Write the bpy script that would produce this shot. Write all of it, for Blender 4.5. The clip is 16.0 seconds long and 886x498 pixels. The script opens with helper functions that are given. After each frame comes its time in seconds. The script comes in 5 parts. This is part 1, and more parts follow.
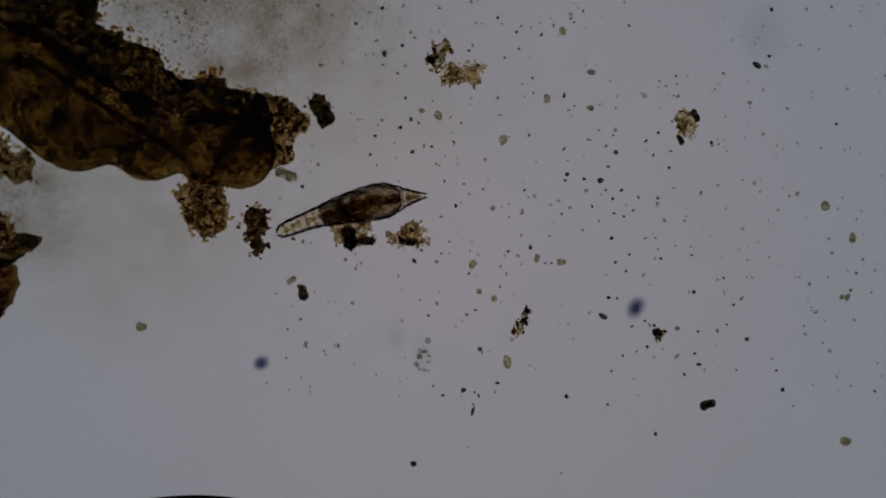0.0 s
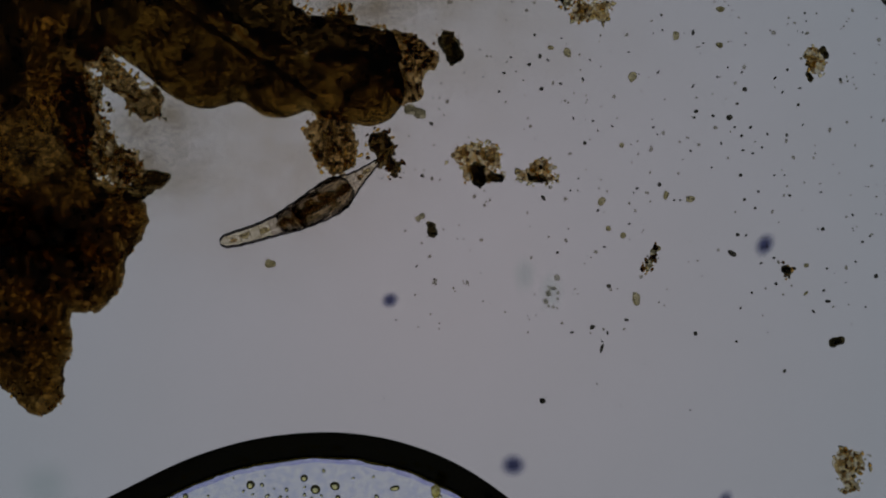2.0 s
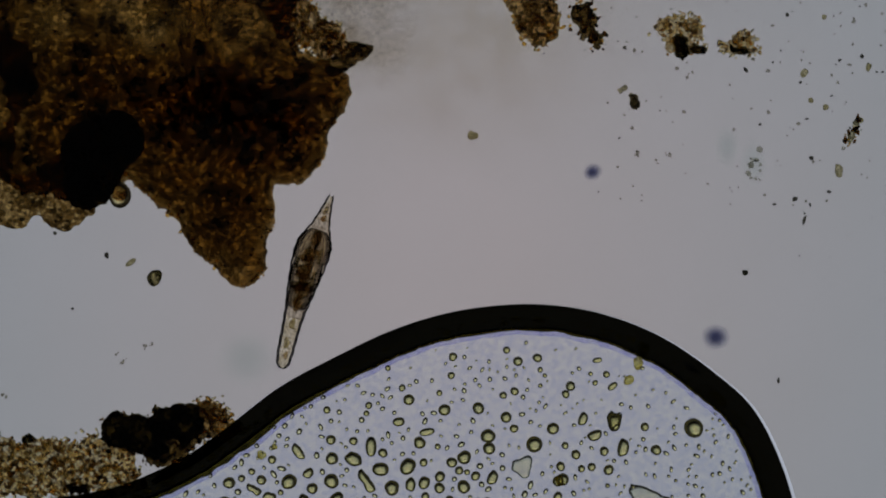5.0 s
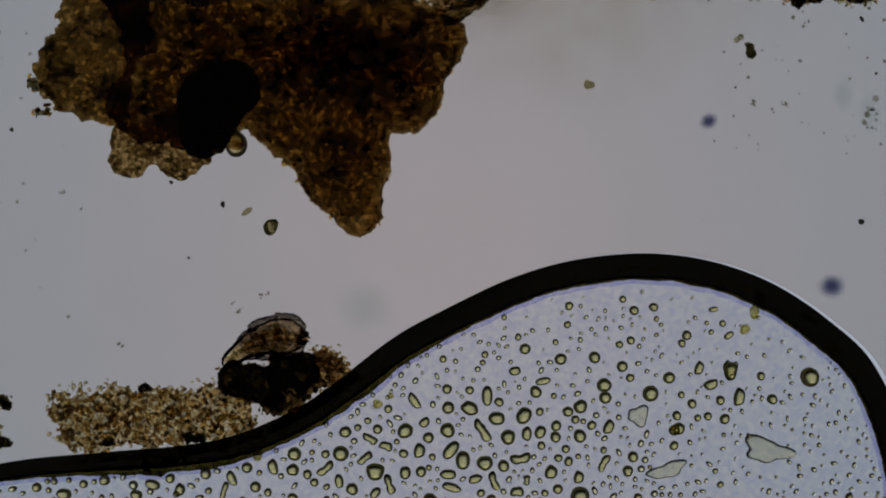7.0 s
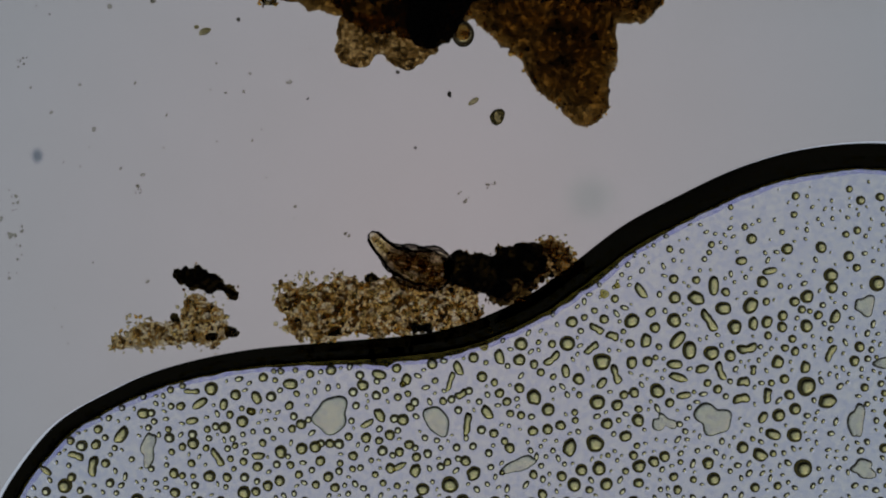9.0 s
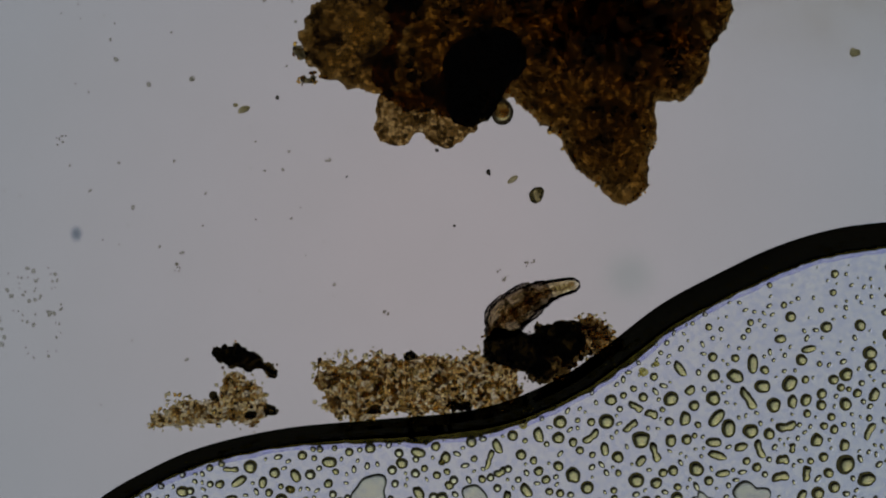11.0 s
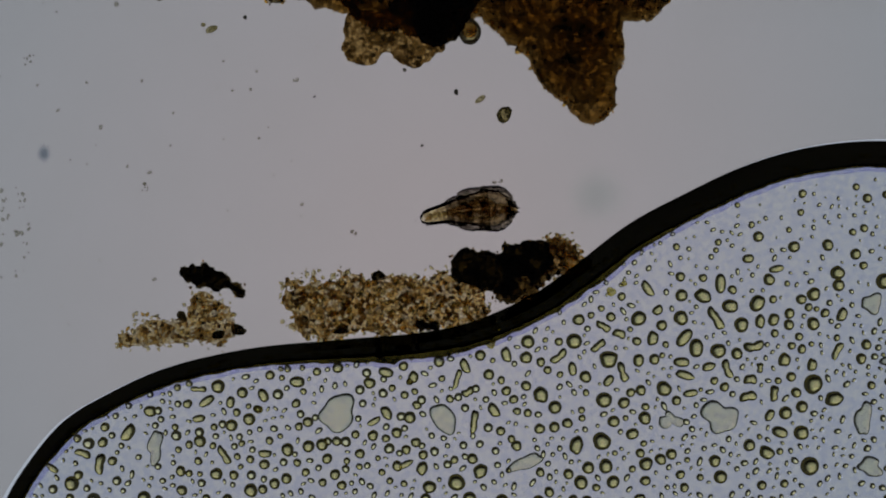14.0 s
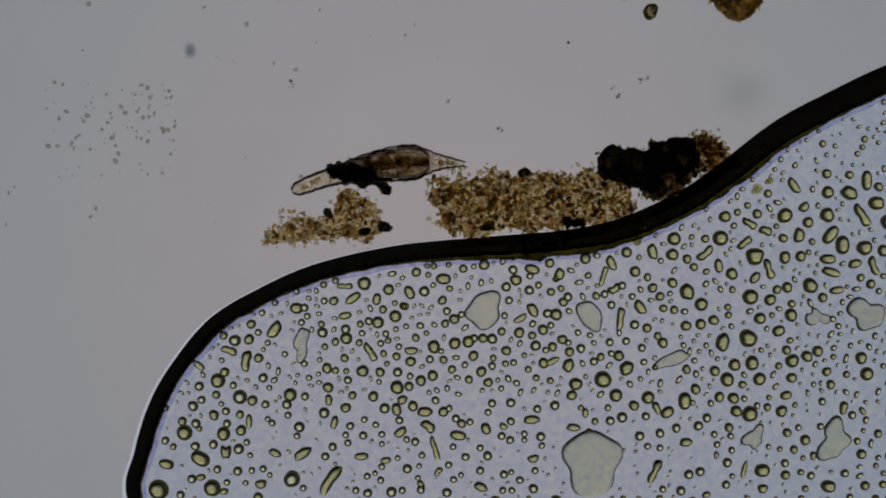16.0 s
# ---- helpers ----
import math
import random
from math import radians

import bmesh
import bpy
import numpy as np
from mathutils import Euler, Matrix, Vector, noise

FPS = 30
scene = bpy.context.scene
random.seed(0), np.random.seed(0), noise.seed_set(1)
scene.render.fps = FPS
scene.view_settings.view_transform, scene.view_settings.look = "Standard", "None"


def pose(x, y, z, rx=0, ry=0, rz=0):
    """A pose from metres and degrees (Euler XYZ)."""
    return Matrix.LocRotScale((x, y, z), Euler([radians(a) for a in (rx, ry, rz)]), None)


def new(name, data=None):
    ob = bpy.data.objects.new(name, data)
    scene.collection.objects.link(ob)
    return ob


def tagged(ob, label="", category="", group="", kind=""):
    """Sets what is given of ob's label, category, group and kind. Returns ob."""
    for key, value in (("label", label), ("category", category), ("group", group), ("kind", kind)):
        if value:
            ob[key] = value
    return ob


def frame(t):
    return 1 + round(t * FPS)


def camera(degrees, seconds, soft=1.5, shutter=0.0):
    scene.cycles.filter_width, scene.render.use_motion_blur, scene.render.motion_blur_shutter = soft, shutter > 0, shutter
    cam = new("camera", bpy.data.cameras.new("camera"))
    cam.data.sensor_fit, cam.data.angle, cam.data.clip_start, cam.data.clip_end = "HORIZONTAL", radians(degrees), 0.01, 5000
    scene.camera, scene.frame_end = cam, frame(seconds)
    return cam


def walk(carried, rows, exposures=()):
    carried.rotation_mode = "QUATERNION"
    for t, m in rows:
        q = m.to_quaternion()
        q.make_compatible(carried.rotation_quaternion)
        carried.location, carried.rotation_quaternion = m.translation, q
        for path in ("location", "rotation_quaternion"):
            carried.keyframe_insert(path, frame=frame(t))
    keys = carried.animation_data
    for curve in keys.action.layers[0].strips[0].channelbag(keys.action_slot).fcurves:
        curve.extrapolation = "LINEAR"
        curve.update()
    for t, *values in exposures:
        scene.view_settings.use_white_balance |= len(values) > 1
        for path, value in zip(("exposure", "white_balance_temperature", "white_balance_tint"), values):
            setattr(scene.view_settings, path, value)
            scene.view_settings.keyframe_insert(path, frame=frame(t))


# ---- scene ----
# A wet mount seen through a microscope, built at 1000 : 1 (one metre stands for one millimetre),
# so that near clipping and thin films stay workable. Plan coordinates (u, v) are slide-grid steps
# of 1.25 micrometres: u to the right, v towards the viewer's lower edge.
U = 0.00125
HEIGHT = 18.7


def at(u, v, z=0.0):
    return Vector(((u - 784) * U, (441 - v) * U, z))


# ---- camera: the stage is pushed by hand under a fixed objective ----
cam = camera(6.0, 16.0, soft=1.9)
PATH = [
    (0, 1192.9, -622.9),
    (0.5, 1185.3, -613.9),
    (1, 1158.6, -601.6),
    (1.2, 1030.0, -548.0),
    (1.3, 995.0, -529.0),
    (1.5, 975.5, -520.7),
    (2, 964.7, -511.5),
    (2.3, 959.0, -524.0),
    (2.4, 945.0, -558.0),
    (2.5, 903.5, -644.7),
    (2.6, 884.0, -690.0),
    (2.7, 878.0, -706.0),
    (2.8, 878.0, -702.0),
    (2.9, 893.0, -655.0),
    (3, 916.6, -607.0),
    (3.1, 940.3, -547.9),
    (3.2, 978.0, -474.0),
    (3.3, 990.0, -444.0),
    (3.5, 989.3, -441.1),
    (3.6, 985.0, -437.0),
    (3.8, 877.0, -397.0),
    (4, 779.5, -353.7),
    (4.3, 721.4, -330.3),
    (4.5, 653.9, -304.7),
    (5, 606.4, -284.8),
    (5.2, 585.0, -275.7),
    (7.3, 393.5, -191.5),
    (7.5, 372.1, -180.7),
    (7.6, 308.0, -152.7),
    (7.7, 243.5, -124.1),
    (7.8, 202.0, -105.7),
    (8, 123.5, -70.5),
    (8.5, 32.2, -27.6),
    (9, 0.0, 0.0),
    (9.2, 1.5, 0.0),
    (11.3, -73.3, -146.2),
    (12, -73.3, -146.2),
    (12.1, -59.5, -112.6),
    (12.2, -38.0, -62.0),
    (12.3, -13.5, -6.1),
    (12.5, -10.5, 2.3),
    (13, -10.5, 2.4),
    (13.5, -12.0, 3.8),
    (14, -12.0, 3.9),
    (14.3, -38.0, 22.0),
    (14.5, -74.8, 40.7),
    (14.6, -109.8, 68.7),
    (15, -169.7, 123.3),
    (15.5, -203.5, 158.6),
    (16, -270.8, 186.2),
]


def stage(t, u, v):
    p = at(784 + u, 441 + v)
    return t, pose(p.x, p.y, HEIGHT)


walk(cam, [stage(*row) for row in PATH], exposures=[(0, -0.3, 6230, 10), (2.55, -0.33, 6230, 10), (3.0, 0.0, 6400, 10), (5.0, 0.0, 6470, 10), (16, 0.0, 6500, 10)])

# ---- light: condenser lamp below the slide, dim room above ----
world = bpy.data.worlds.new("dim_room")
scene.world = world
world.use_nodes = True
world.node_tree.nodes["Background"].inputs[0].default_value = (0.9, 0.95, 1.0, 1)
world.node_tree.nodes["Background"].inputs[1].default_value = 0.035


# ---- materials ----
def material(name):
    m = bpy.data.materials.new(name)
    m.use_nodes = True
    nt = m.node_tree
    nt.nodes.clear()
    out = nt.nodes.new("ShaderNodeOutputMaterial")
    return m, nt, out


def node(nt, kind, **values):
    n = nt.nodes.new(kind)
    for key, value in values.items():
        n.inputs[key.replace("_", " ")].default_value = value
    return n


def link(nt, a, b):
    nt.links.new(a, b)


def ramp(nt, source, stops):
    r = nt.nodes.new("ShaderNodeValToRGB")
    e = r.color_ramp.elements
    while len(e) < len(stops):
        e.new(0.5)
    for el, (p, c) in zip(e, stops):
        el.position, el.color = p, (*c, 1)
    link(nt, source, r.inputs[0])
    return r.outputs[0]


def mixed(nt, a, b, mode="MULTIPLY", fac=1.0):
    n = nt.nodes.new("ShaderNodeMix")
    n.data_type, n.blend_type = "RGBA", mode
    n.inputs[0].default_value = fac
    link(nt, a, n.inputs[6])
    link(nt, b, n.inputs[7])
    return n.outputs[2]


def coords(nt, per_object=False):
    tc = nt.nodes.new("ShaderNodeTexCoord")
    if not per_object:
        return tc.outputs["Object"]
    info = nt.nodes.new("ShaderNodeObjectInfo")
    add = nt.nodes.new("ShaderNodeVectorMath")
    add.operation = "MULTIPLY_ADD"
    link(nt, info.outputs["Random"], add.inputs[0])
    add.inputs[1].default_value = (7.0, 5.0, 3.0)
    link(nt, tc.outputs["Object"], add.inputs[2])
    return add.outputs[0]


def per_face(stops):
    return [(p, tuple(math.sqrt(k) for k in c)) for p, c in stops]


def stained(name, cells, patches, cell_size, patch_size, edge=0.45, body=0.02, skin=(0.05, 0.03, 0.015), faces=2, deep=0.0, most=1.05):
    """Matter that light shines through: pigment granules over wide patches, dark seams between granules.
    The stops give what passes the whole body, so each face of a closed body takes the root;
    lumps that sit flat on the slide show one face only."""
    m, nt, out = material(name)
    if faces == 2:
        cells, patches, edge = per_face(cells), per_face(patches), math.sqrt(edge)
    co = coords(nt, True)
    warp = node(nt, "ShaderNodeTexNoise", Scale=1.7 / cell_size, Detail=3.0)
    link(nt, co, warp.inputs["Vector"])
    bent = nt.nodes.new("ShaderNodeVectorMath")
    bent.operation = "MULTIPLY_ADD"
    link(nt, warp.outputs["Color"], bent.inputs[0])
    bent.inputs[1].default_value = (cell_size * 1.3,) * 3
    link(nt, co, bent.inputs[2])
    vor = node(nt, "ShaderNodeTexVoronoi", Scale=1 / cell_size)
    vor.voronoi_dimensions = "2D"
    link(nt, bent.outputs[0], vor.inputs["Vector"])
    sep = nt.nodes.new("ShaderNodeSeparateColor")
    link(nt, vor.outputs["Color"], sep.inputs[0])
    grain = ramp(nt, sep.outputs[0], cells)
    # dark lines that light bent between granules would leave, put into the colour
    seam = node(nt, "ShaderNodeTexVoronoi", Scale=1 / cell_size)
    seam.voronoi_dimensions, seam.feature = "2D", "DISTANCE_TO_EDGE"
    link(nt, bent.outputs[0], seam.inputs["Vector"])
    seams = ramp(nt, seam.outputs["Distance"], [(0.0, (edge,) * 3), (0.16, (1, 1, 1))])
    wide = node(nt, "ShaderNodeTexNoise", Scale=1 / patch_size, Detail=4.0, Roughness=0.6)
    link(nt, co, wide.inputs["Vector"])
    patch = ramp(nt, wide.outputs["Fac"], patches)
    fine = node(nt, "ShaderNodeTexNoise", Scale=3.2 / cell_size, Detail=2.0)
    link(nt, co, fine.inputs["Vector"])
    low = 0.55 if faces == 1 else 0.74
    fines = ramp(nt, fine.outputs["Fac"], [(0.36, (low, low * 0.98, low * 0.95)), (0.58, (1, 1, 1))])
    colour = mixed(nt, mixed(nt, mixed(nt, grain, seams), patch), fines)
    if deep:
        # thin matter loses less light: painted into colour, height standing for the way through
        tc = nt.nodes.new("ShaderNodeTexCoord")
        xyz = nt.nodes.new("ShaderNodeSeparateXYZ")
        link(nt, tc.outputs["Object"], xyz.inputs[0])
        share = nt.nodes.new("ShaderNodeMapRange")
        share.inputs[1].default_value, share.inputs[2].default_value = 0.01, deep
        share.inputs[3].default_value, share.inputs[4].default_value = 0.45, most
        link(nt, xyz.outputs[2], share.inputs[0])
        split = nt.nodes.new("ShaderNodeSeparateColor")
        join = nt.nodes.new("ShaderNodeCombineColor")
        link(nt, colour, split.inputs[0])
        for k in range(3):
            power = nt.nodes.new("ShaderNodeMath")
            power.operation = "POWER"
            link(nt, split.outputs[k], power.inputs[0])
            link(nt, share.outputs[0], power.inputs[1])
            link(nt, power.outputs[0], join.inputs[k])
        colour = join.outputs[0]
    clear = nt.nodes.new("ShaderNodeBsdfTransparent")
    link(nt, colour, clear.inputs[0])
    dull = node(nt, "ShaderNodeBsdfDiffuse", Color=(*skin, 1))
    mix = node(nt, "ShaderNodeMixShader", Fac=body)
    link(nt, clear.outputs[0], mix.inputs[1])
    link(nt, dull.outputs[0], mix.inputs[2])
    link(nt, mix.outputs[0], out.inputs[0])
    return m


def lens(name, colour, ior, rough=0.0, grain=0.0, grain_size=0.01, tint=None, streaked=False):
    """Clear matter that bends light: its steep rims throw the lamp out of the view and go dark."""
    m, nt, out = material(name)
    g = node(nt, "ShaderNodeBsdfGlass", Color=(*colour, 1), Roughness=rough, IOR=ior)
    co = coords(nt, not streaked)
    if streaked:
        long = nt.nodes.new("ShaderNodeVectorMath")
        long.operation = "MULTIPLY"
        long.inputs[1].default_value = (0.3, 1, 1)
        link(nt, co, long.inputs[0])
        co = long.outputs[0]
    n = node(nt, "ShaderNodeTexNoise", Scale=1 / grain_size, Detail=3.0)
    link(nt, co, n.inputs["Vector"])
    if tint:
        link(nt, ramp(nt, n.outputs["Fac"], [(0.35, tint), (0.62, colour)]), g.inputs["Color"])
    if grain:
        b = node(nt, "ShaderNodeBump", Strength=grain, Distance=grain_size)
        link(nt, n.outputs["Fac"], b.inputs["Height"])
        link(nt, b.outputs[0], g.inputs["Normal"])
    link(nt, g.outputs[0], out.inputs[0])
    return m


def film(name, colour, spots=(1.0, 1.0, 1.0), size=0.2):
    m, nt, out = material(name)
    co = coords(nt)
    n = node(nt, "ShaderNodeTexNoise", Scale=1 / size, Detail=3.0)
    link(nt, co, n.inputs["Vector"])
    c = ramp(nt, n.outputs["Fac"], [(0.35, tuple(a * b for a, b in zip(colour, spots))), (0.65, colour)])
    t = nt.nodes.new("ShaderNodeBsdfTransparent")
    link(nt, c, t.inputs[0])
    gloss = node(nt, "ShaderNodeBsdfGlossy", Roughness=0.1)
    mix = node(nt, "ShaderNodeMixShader", Fac=0.02)
    link(nt, t.outputs[0], mix.inputs[1])
    link(nt, gloss.outputs[0], mix.inputs[2])
    link(nt, mix.outputs[0], out.inputs[0])
    return m


def haze(name, core, grain=0.0, reach=0.75):
    """A soft disc: clear rim, tinted middle, by its own shape, the blurred edge put into the colour; grain thins it out
    in fine spots.
    """
    m, nt, out = material(name)
    tc = nt.nodes.new("ShaderNodeTexCoord")
    grad = nt.nodes.new("ShaderNodeTexGradient")
    grad.gradient_type = "SPHERICAL"
    link(nt, tc.outputs["Object"], grad.inputs[0])
    c = ramp(nt, grad.outputs["Fac"], [(0.0, (1, 1, 1)), (reach / 3, tuple(0.8 + 0.2 * k for k in core)), (reach, core)])
    if grain:
        geo = nt.nodes.new("ShaderNodeNewGeometry")
        n = node(nt, "ShaderNodeTexNoise", Scale=1 / 0.008, Detail=3.0)
        link(nt, geo.outputs["Position"], n.inputs["Vector"])
        w = node(nt, "ShaderNodeTexNoise", Scale=1 / 0.09, Detail=3.0)
        link(nt, geo.outputs["Position"], w.inputs["Vector"])
        fine = ramp(nt, n.outputs["Fac"], [(0.36, (1 - grain,) * 3), (0.6, (1, 1, 1))])
        wide = ramp(nt, w.outputs["Fac"], [(0.32, (0, 0, 0)), (0.68, (0.5, 0.5, 0.5))])
        white = nt.nodes.new("ShaderNodeRGB")
        white.outputs[0].default_value = (1, 1, 1, 1)
        thin = nt.nodes.new("ShaderNodeMix")
        thin.data_type = "RGBA"
        link(nt, wide, thin.inputs[0])
        link(nt, mixed(nt, c, fine), thin.inputs[6])
        link(nt, white.outputs[0], thin.inputs[7])
        soft = nt.nodes.new("ShaderNodeMix")
        soft.data_type = "RGBA"
        link(nt, ramp(nt, grad.outputs["Fac"], [(0.0, (0, 0, 0)), (reach, (1, 1, 1))]), soft.inputs[0])
        link(nt, white.outputs[0], soft.inputs[6])
        link(nt, thin.outputs[2], soft.inputs[7])
        c = soft.outputs[2]
    t = nt.nodes.new("ShaderNodeBsdfTransparent")
    link(nt, c, t.inputs[0])
    link(nt, t.outputs[0], out.inputs[0])
    return m


def skin(name, dense, thin):
    """Clear skin of the animal: lets light straight through, with streaks along the body and fine grain."""
    m, nt, out = material(name)
    uv = nt.nodes.new("ShaderNodeUVMap")
    uv.uv_map = "body"
    stretch = nt.nodes.new("ShaderNodeVectorMath")
    stretch.operation = "MULTIPLY"
    stretch.inputs[1].default_value = (0.22, 1, 1)
    link(nt, uv.outputs[0], stretch.inputs[0])
    n = node(nt, "ShaderNodeTexNoise", Scale=1 / 0.009, Detail=3.0)
    link(nt, stretch.outputs[0], n.inputs["Vector"])
    fine = node(nt, "ShaderNodeTexNoise", Scale=1 / 0.006, Detail=2.0)
    link(nt, uv.outputs[0], fine.inputs["Vector"])
    c = mixed(nt, ramp(nt, n.outputs["Fac"], [(0.36, dense), (0.62, thin)]), ramp(nt, fine.outputs["Fac"], [(0.36, (0.72, 0.7, 0.66)), (0.52, (1, 1, 1))]))
    g = node(nt, "ShaderNodeBsdfGlass", Roughness=0.0, IOR=1.015)
    link(nt, c, g.inputs["Color"])
    link(nt, g.outputs[0], out.inputs[0])
    return m


LAMP_MID, LAMP_RIM, LAMP_POWER = (0.92, 0.90, 1.02), (0.74, 0.83, 0.98), 0.494


def lamp_glow():
    m, nt, out = material("lamp_glow")
    tc = nt.nodes.new("ShaderNodeTexCoord")
    size = nt.nodes.new("ShaderNodeVectorMath")
    size.operation = "LENGTH"
    link(nt, tc.outputs["Object"], size.inputs[0])
    share = nt.nodes.new("ShaderNodeMath")
    share.operation = "MULTIPLY"
    share.inputs[1].default_value = 0.222
    link(nt, size.outputs["Value"], share.inputs[0])
    c = ramp(nt, share.outputs[0], [(0.05, LAMP_MID), (0.34, LAMP_RIM), (1.0, LAMP_RIM)])
    # one diffuser side is made hotter, unseen, to brighten droplets; the other fades early
    xyz = nt.nodes.new("ShaderNodeSeparateXYZ")
    link(nt, tc.outputs["Object"], xyz.inputs[0])
    lean = nt.nodes.new("ShaderNodeMath")
    lean.operation = "MULTIPLY_ADD"
    lean.inputs[1].default_value = -0.12
    link(nt, xyz.outputs[0], lean.inputs[0])
    link(nt, xyz.outputs[1], lean.inputs[2])
    far = nt.nodes.new("ShaderNodeMapRange")
    far.inputs[1].default_value, far.inputs[2].default_value = -4.0, 4.0
    link(nt, lean.outputs[0], far.inputs[0])
    fade = ramp(nt, far.outputs[0], [(0.10, (0.05, 0.05, 0.06)), (0.34, (1, 1, 1)), (0.64, (1, 1, 1)), (0.72, (1.9, 1.85, 1.6)), (0.9, (2.2, 2.1, 1.8)), (0.97, (0.4, 0.4, 0.4))])
    off = nt.nodes.new("ShaderNodeMath")
    off.operation = "MULTIPLY"
    off.inputs[1].default_value = 0.222
    link(nt, size.outputs["Value"], off.inputs[0])
    fade = mixed(nt, fade, ramp(nt, off.outputs[0], [(0.37, (1, 1, 1)), (0.56, (0.5, 0.5, 0.5)), (0.74, (0.06, 0.06, 0.06))]))
    c = mixed(nt, c, fade)
    e = node(nt, "ShaderNodeEmission", Strength=LAMP_POWER)
    link(nt, c, e.inputs[0])
    link(nt, e.outputs[0], out.inputs[0])
    return m


GLASS = lens("slide_glass", (1, 1, 1), 1.5)
WATER = film("pond_water", (0.731, 0.685, 0.631), (0.985, 0.985, 0.98))
# the black of light bent away is put into the rim's glass colour
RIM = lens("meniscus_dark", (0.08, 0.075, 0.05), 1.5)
DROP = lens("condensed_water", (1.0, 0.955, 0.66), 1.47)
DROP_SOFT = lens("misted_water", (1.0, 0.97, 0.76), 1.52)
DROP_FILM = lens("flat_water", (0.96, 0.95, 0.84), 1.4)
# mottled mist, added to dim the bubble so that droplet middles read brighter
MIST = film("mist_film", (0.758, 0.754, 0.716), (0.86, 0.875, 0.99), 0.014)
TAN = stained("tan_flocs", [(0.0, (0.05, 0.03, 0.012)), (0.16, (0.32, 0.19, 0.06)), (0.36, (0.82, 0.58, 0.21)), (0.66, (1.0, 0.86, 0.52)), (1.0, (1.0, 0.98, 0.88))],
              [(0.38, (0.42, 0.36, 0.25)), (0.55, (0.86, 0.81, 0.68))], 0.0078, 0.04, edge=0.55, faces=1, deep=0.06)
BROWN = stained("brown_humus", [(0.0, (0.085, 0.045, 0.008)), (0.45, (0.16, 0.088, 0.017)), (0.8, (0.28, 0.155, 0.036)), (1.0, (0.62, 0.36, 0.09))],
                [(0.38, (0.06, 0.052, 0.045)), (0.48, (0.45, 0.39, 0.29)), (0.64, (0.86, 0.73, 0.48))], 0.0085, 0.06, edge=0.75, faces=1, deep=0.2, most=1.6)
AMBER = stained("amber_tissue", [(0.0, (0.04, 0.02, 0.002)), (0.4, (0.115, 0.058, 0.006)), (1.0, (0.3, 0.155, 0.02))],
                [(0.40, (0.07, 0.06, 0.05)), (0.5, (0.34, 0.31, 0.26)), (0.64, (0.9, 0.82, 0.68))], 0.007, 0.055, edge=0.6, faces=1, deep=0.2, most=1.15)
DARK = stained("black_humus", [(0.0, (0.01, 0.008, 0.003)), (0.5, (0.036, 0.03, 0.011)), (1.0, (0.19, 0.155, 0.06))],
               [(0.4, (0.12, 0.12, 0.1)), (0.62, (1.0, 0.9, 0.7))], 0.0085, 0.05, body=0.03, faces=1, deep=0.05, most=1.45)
CRUST_MAT = stained("dark_crust", [(0.0, (0.016, 0.011, 0.002)), (0.5, (0.075, 0.048, 0.01)), (1.0, (0.36, 0.24, 0.075))],
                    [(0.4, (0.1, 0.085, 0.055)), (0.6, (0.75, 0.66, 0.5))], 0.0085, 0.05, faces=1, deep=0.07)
RUST = stained("rusty_granules", [(0.0, (0.05, 0.03, 0.008)), (0.4, (0.32, 0.195, 0.055)), (1.0, (0.86, 0.63, 0.28))],
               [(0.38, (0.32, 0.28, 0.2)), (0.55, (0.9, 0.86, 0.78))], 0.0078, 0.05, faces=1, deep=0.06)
OLIVE = stained("olive_grain", [(0.0, (0.5, 0.45, 0.2)), (1.0, (0.94, 0.88, 0.58))], [(0.3, (0.6, 0.6, 0.5)), (0.6, (1, 1, 1))], 0.009, 0.03)
DARK_OLIVE = stained("dark_olive_grain", [(0.0, (0.05, 0.045, 0.015)), (0.5, (0.16, 0.14, 0.05)), (1.0, (0.7, 0.62, 0.3))], [(0.35, (0.3, 0.3, 0.25)), (0.55, (1, 1, 1))], 0.008, 0.02)
BUD = lens("amber_bud", (0.97, 0.92, 0.76), 1.28, 0.0, 0.1, 0.008, (0.85, 0.74, 0.5))
SPECK = stained("dark_speck", [(0.0, (0.06, 0.06, 0.045)), (1.0, (0.26, 0.25, 0.2))], [(0.3, (0.6, 0.6, 0.6)), (0.6, (1, 1, 1))], 0.006, 0.02)
FAINT = stained("faint_speck", [(0.0, (0.7, 0.67, 0.56)), (1.0, (0.96, 0.95, 0.88))], [(0.3, (0.85, 0.85, 0.8)), (0.6, (1, 1, 1))], 0.006, 0.02)
DENSE = haze("dense_humus", (0.02, 0.014, 0.01), 0.4, 0.4)
SILT_THIN = haze("thin_silt", (0.87, 0.83, 0.75), 0.06, 0.7)
FAR_HAZE = haze("grey_blur", (0.62, 0.67, 0.72))
SILT = haze("brown_silt", (0.63, 0.57, 0.45), 0.2)
YELLOW = stained("yellow_grain", [(0.0, (0.62, 0.52, 0.08)), (1.0, (1.0, 0.95, 0.4))], [(0.3, (0.7, 0.68, 0.5)), (0.6, (1, 1, 1))], 0.008, 0.02, edge=0.7)
PALE = stained("pale_speck", [(0.0, (0.74, 0.74, 0.64)), (1.0, (0.96, 0.96, 0.9))], [(0.3, (0.9, 0.9, 0.88)), (0.6, (1, 1, 1))], 0.006, 0.02, edge=0.8)
BLUE_HAZE = haze("blue_blur", (0.30, 0.32, 0.46))
PALE_HAZE = haze("pale_blur", (0.92, 0.95, 0.94))
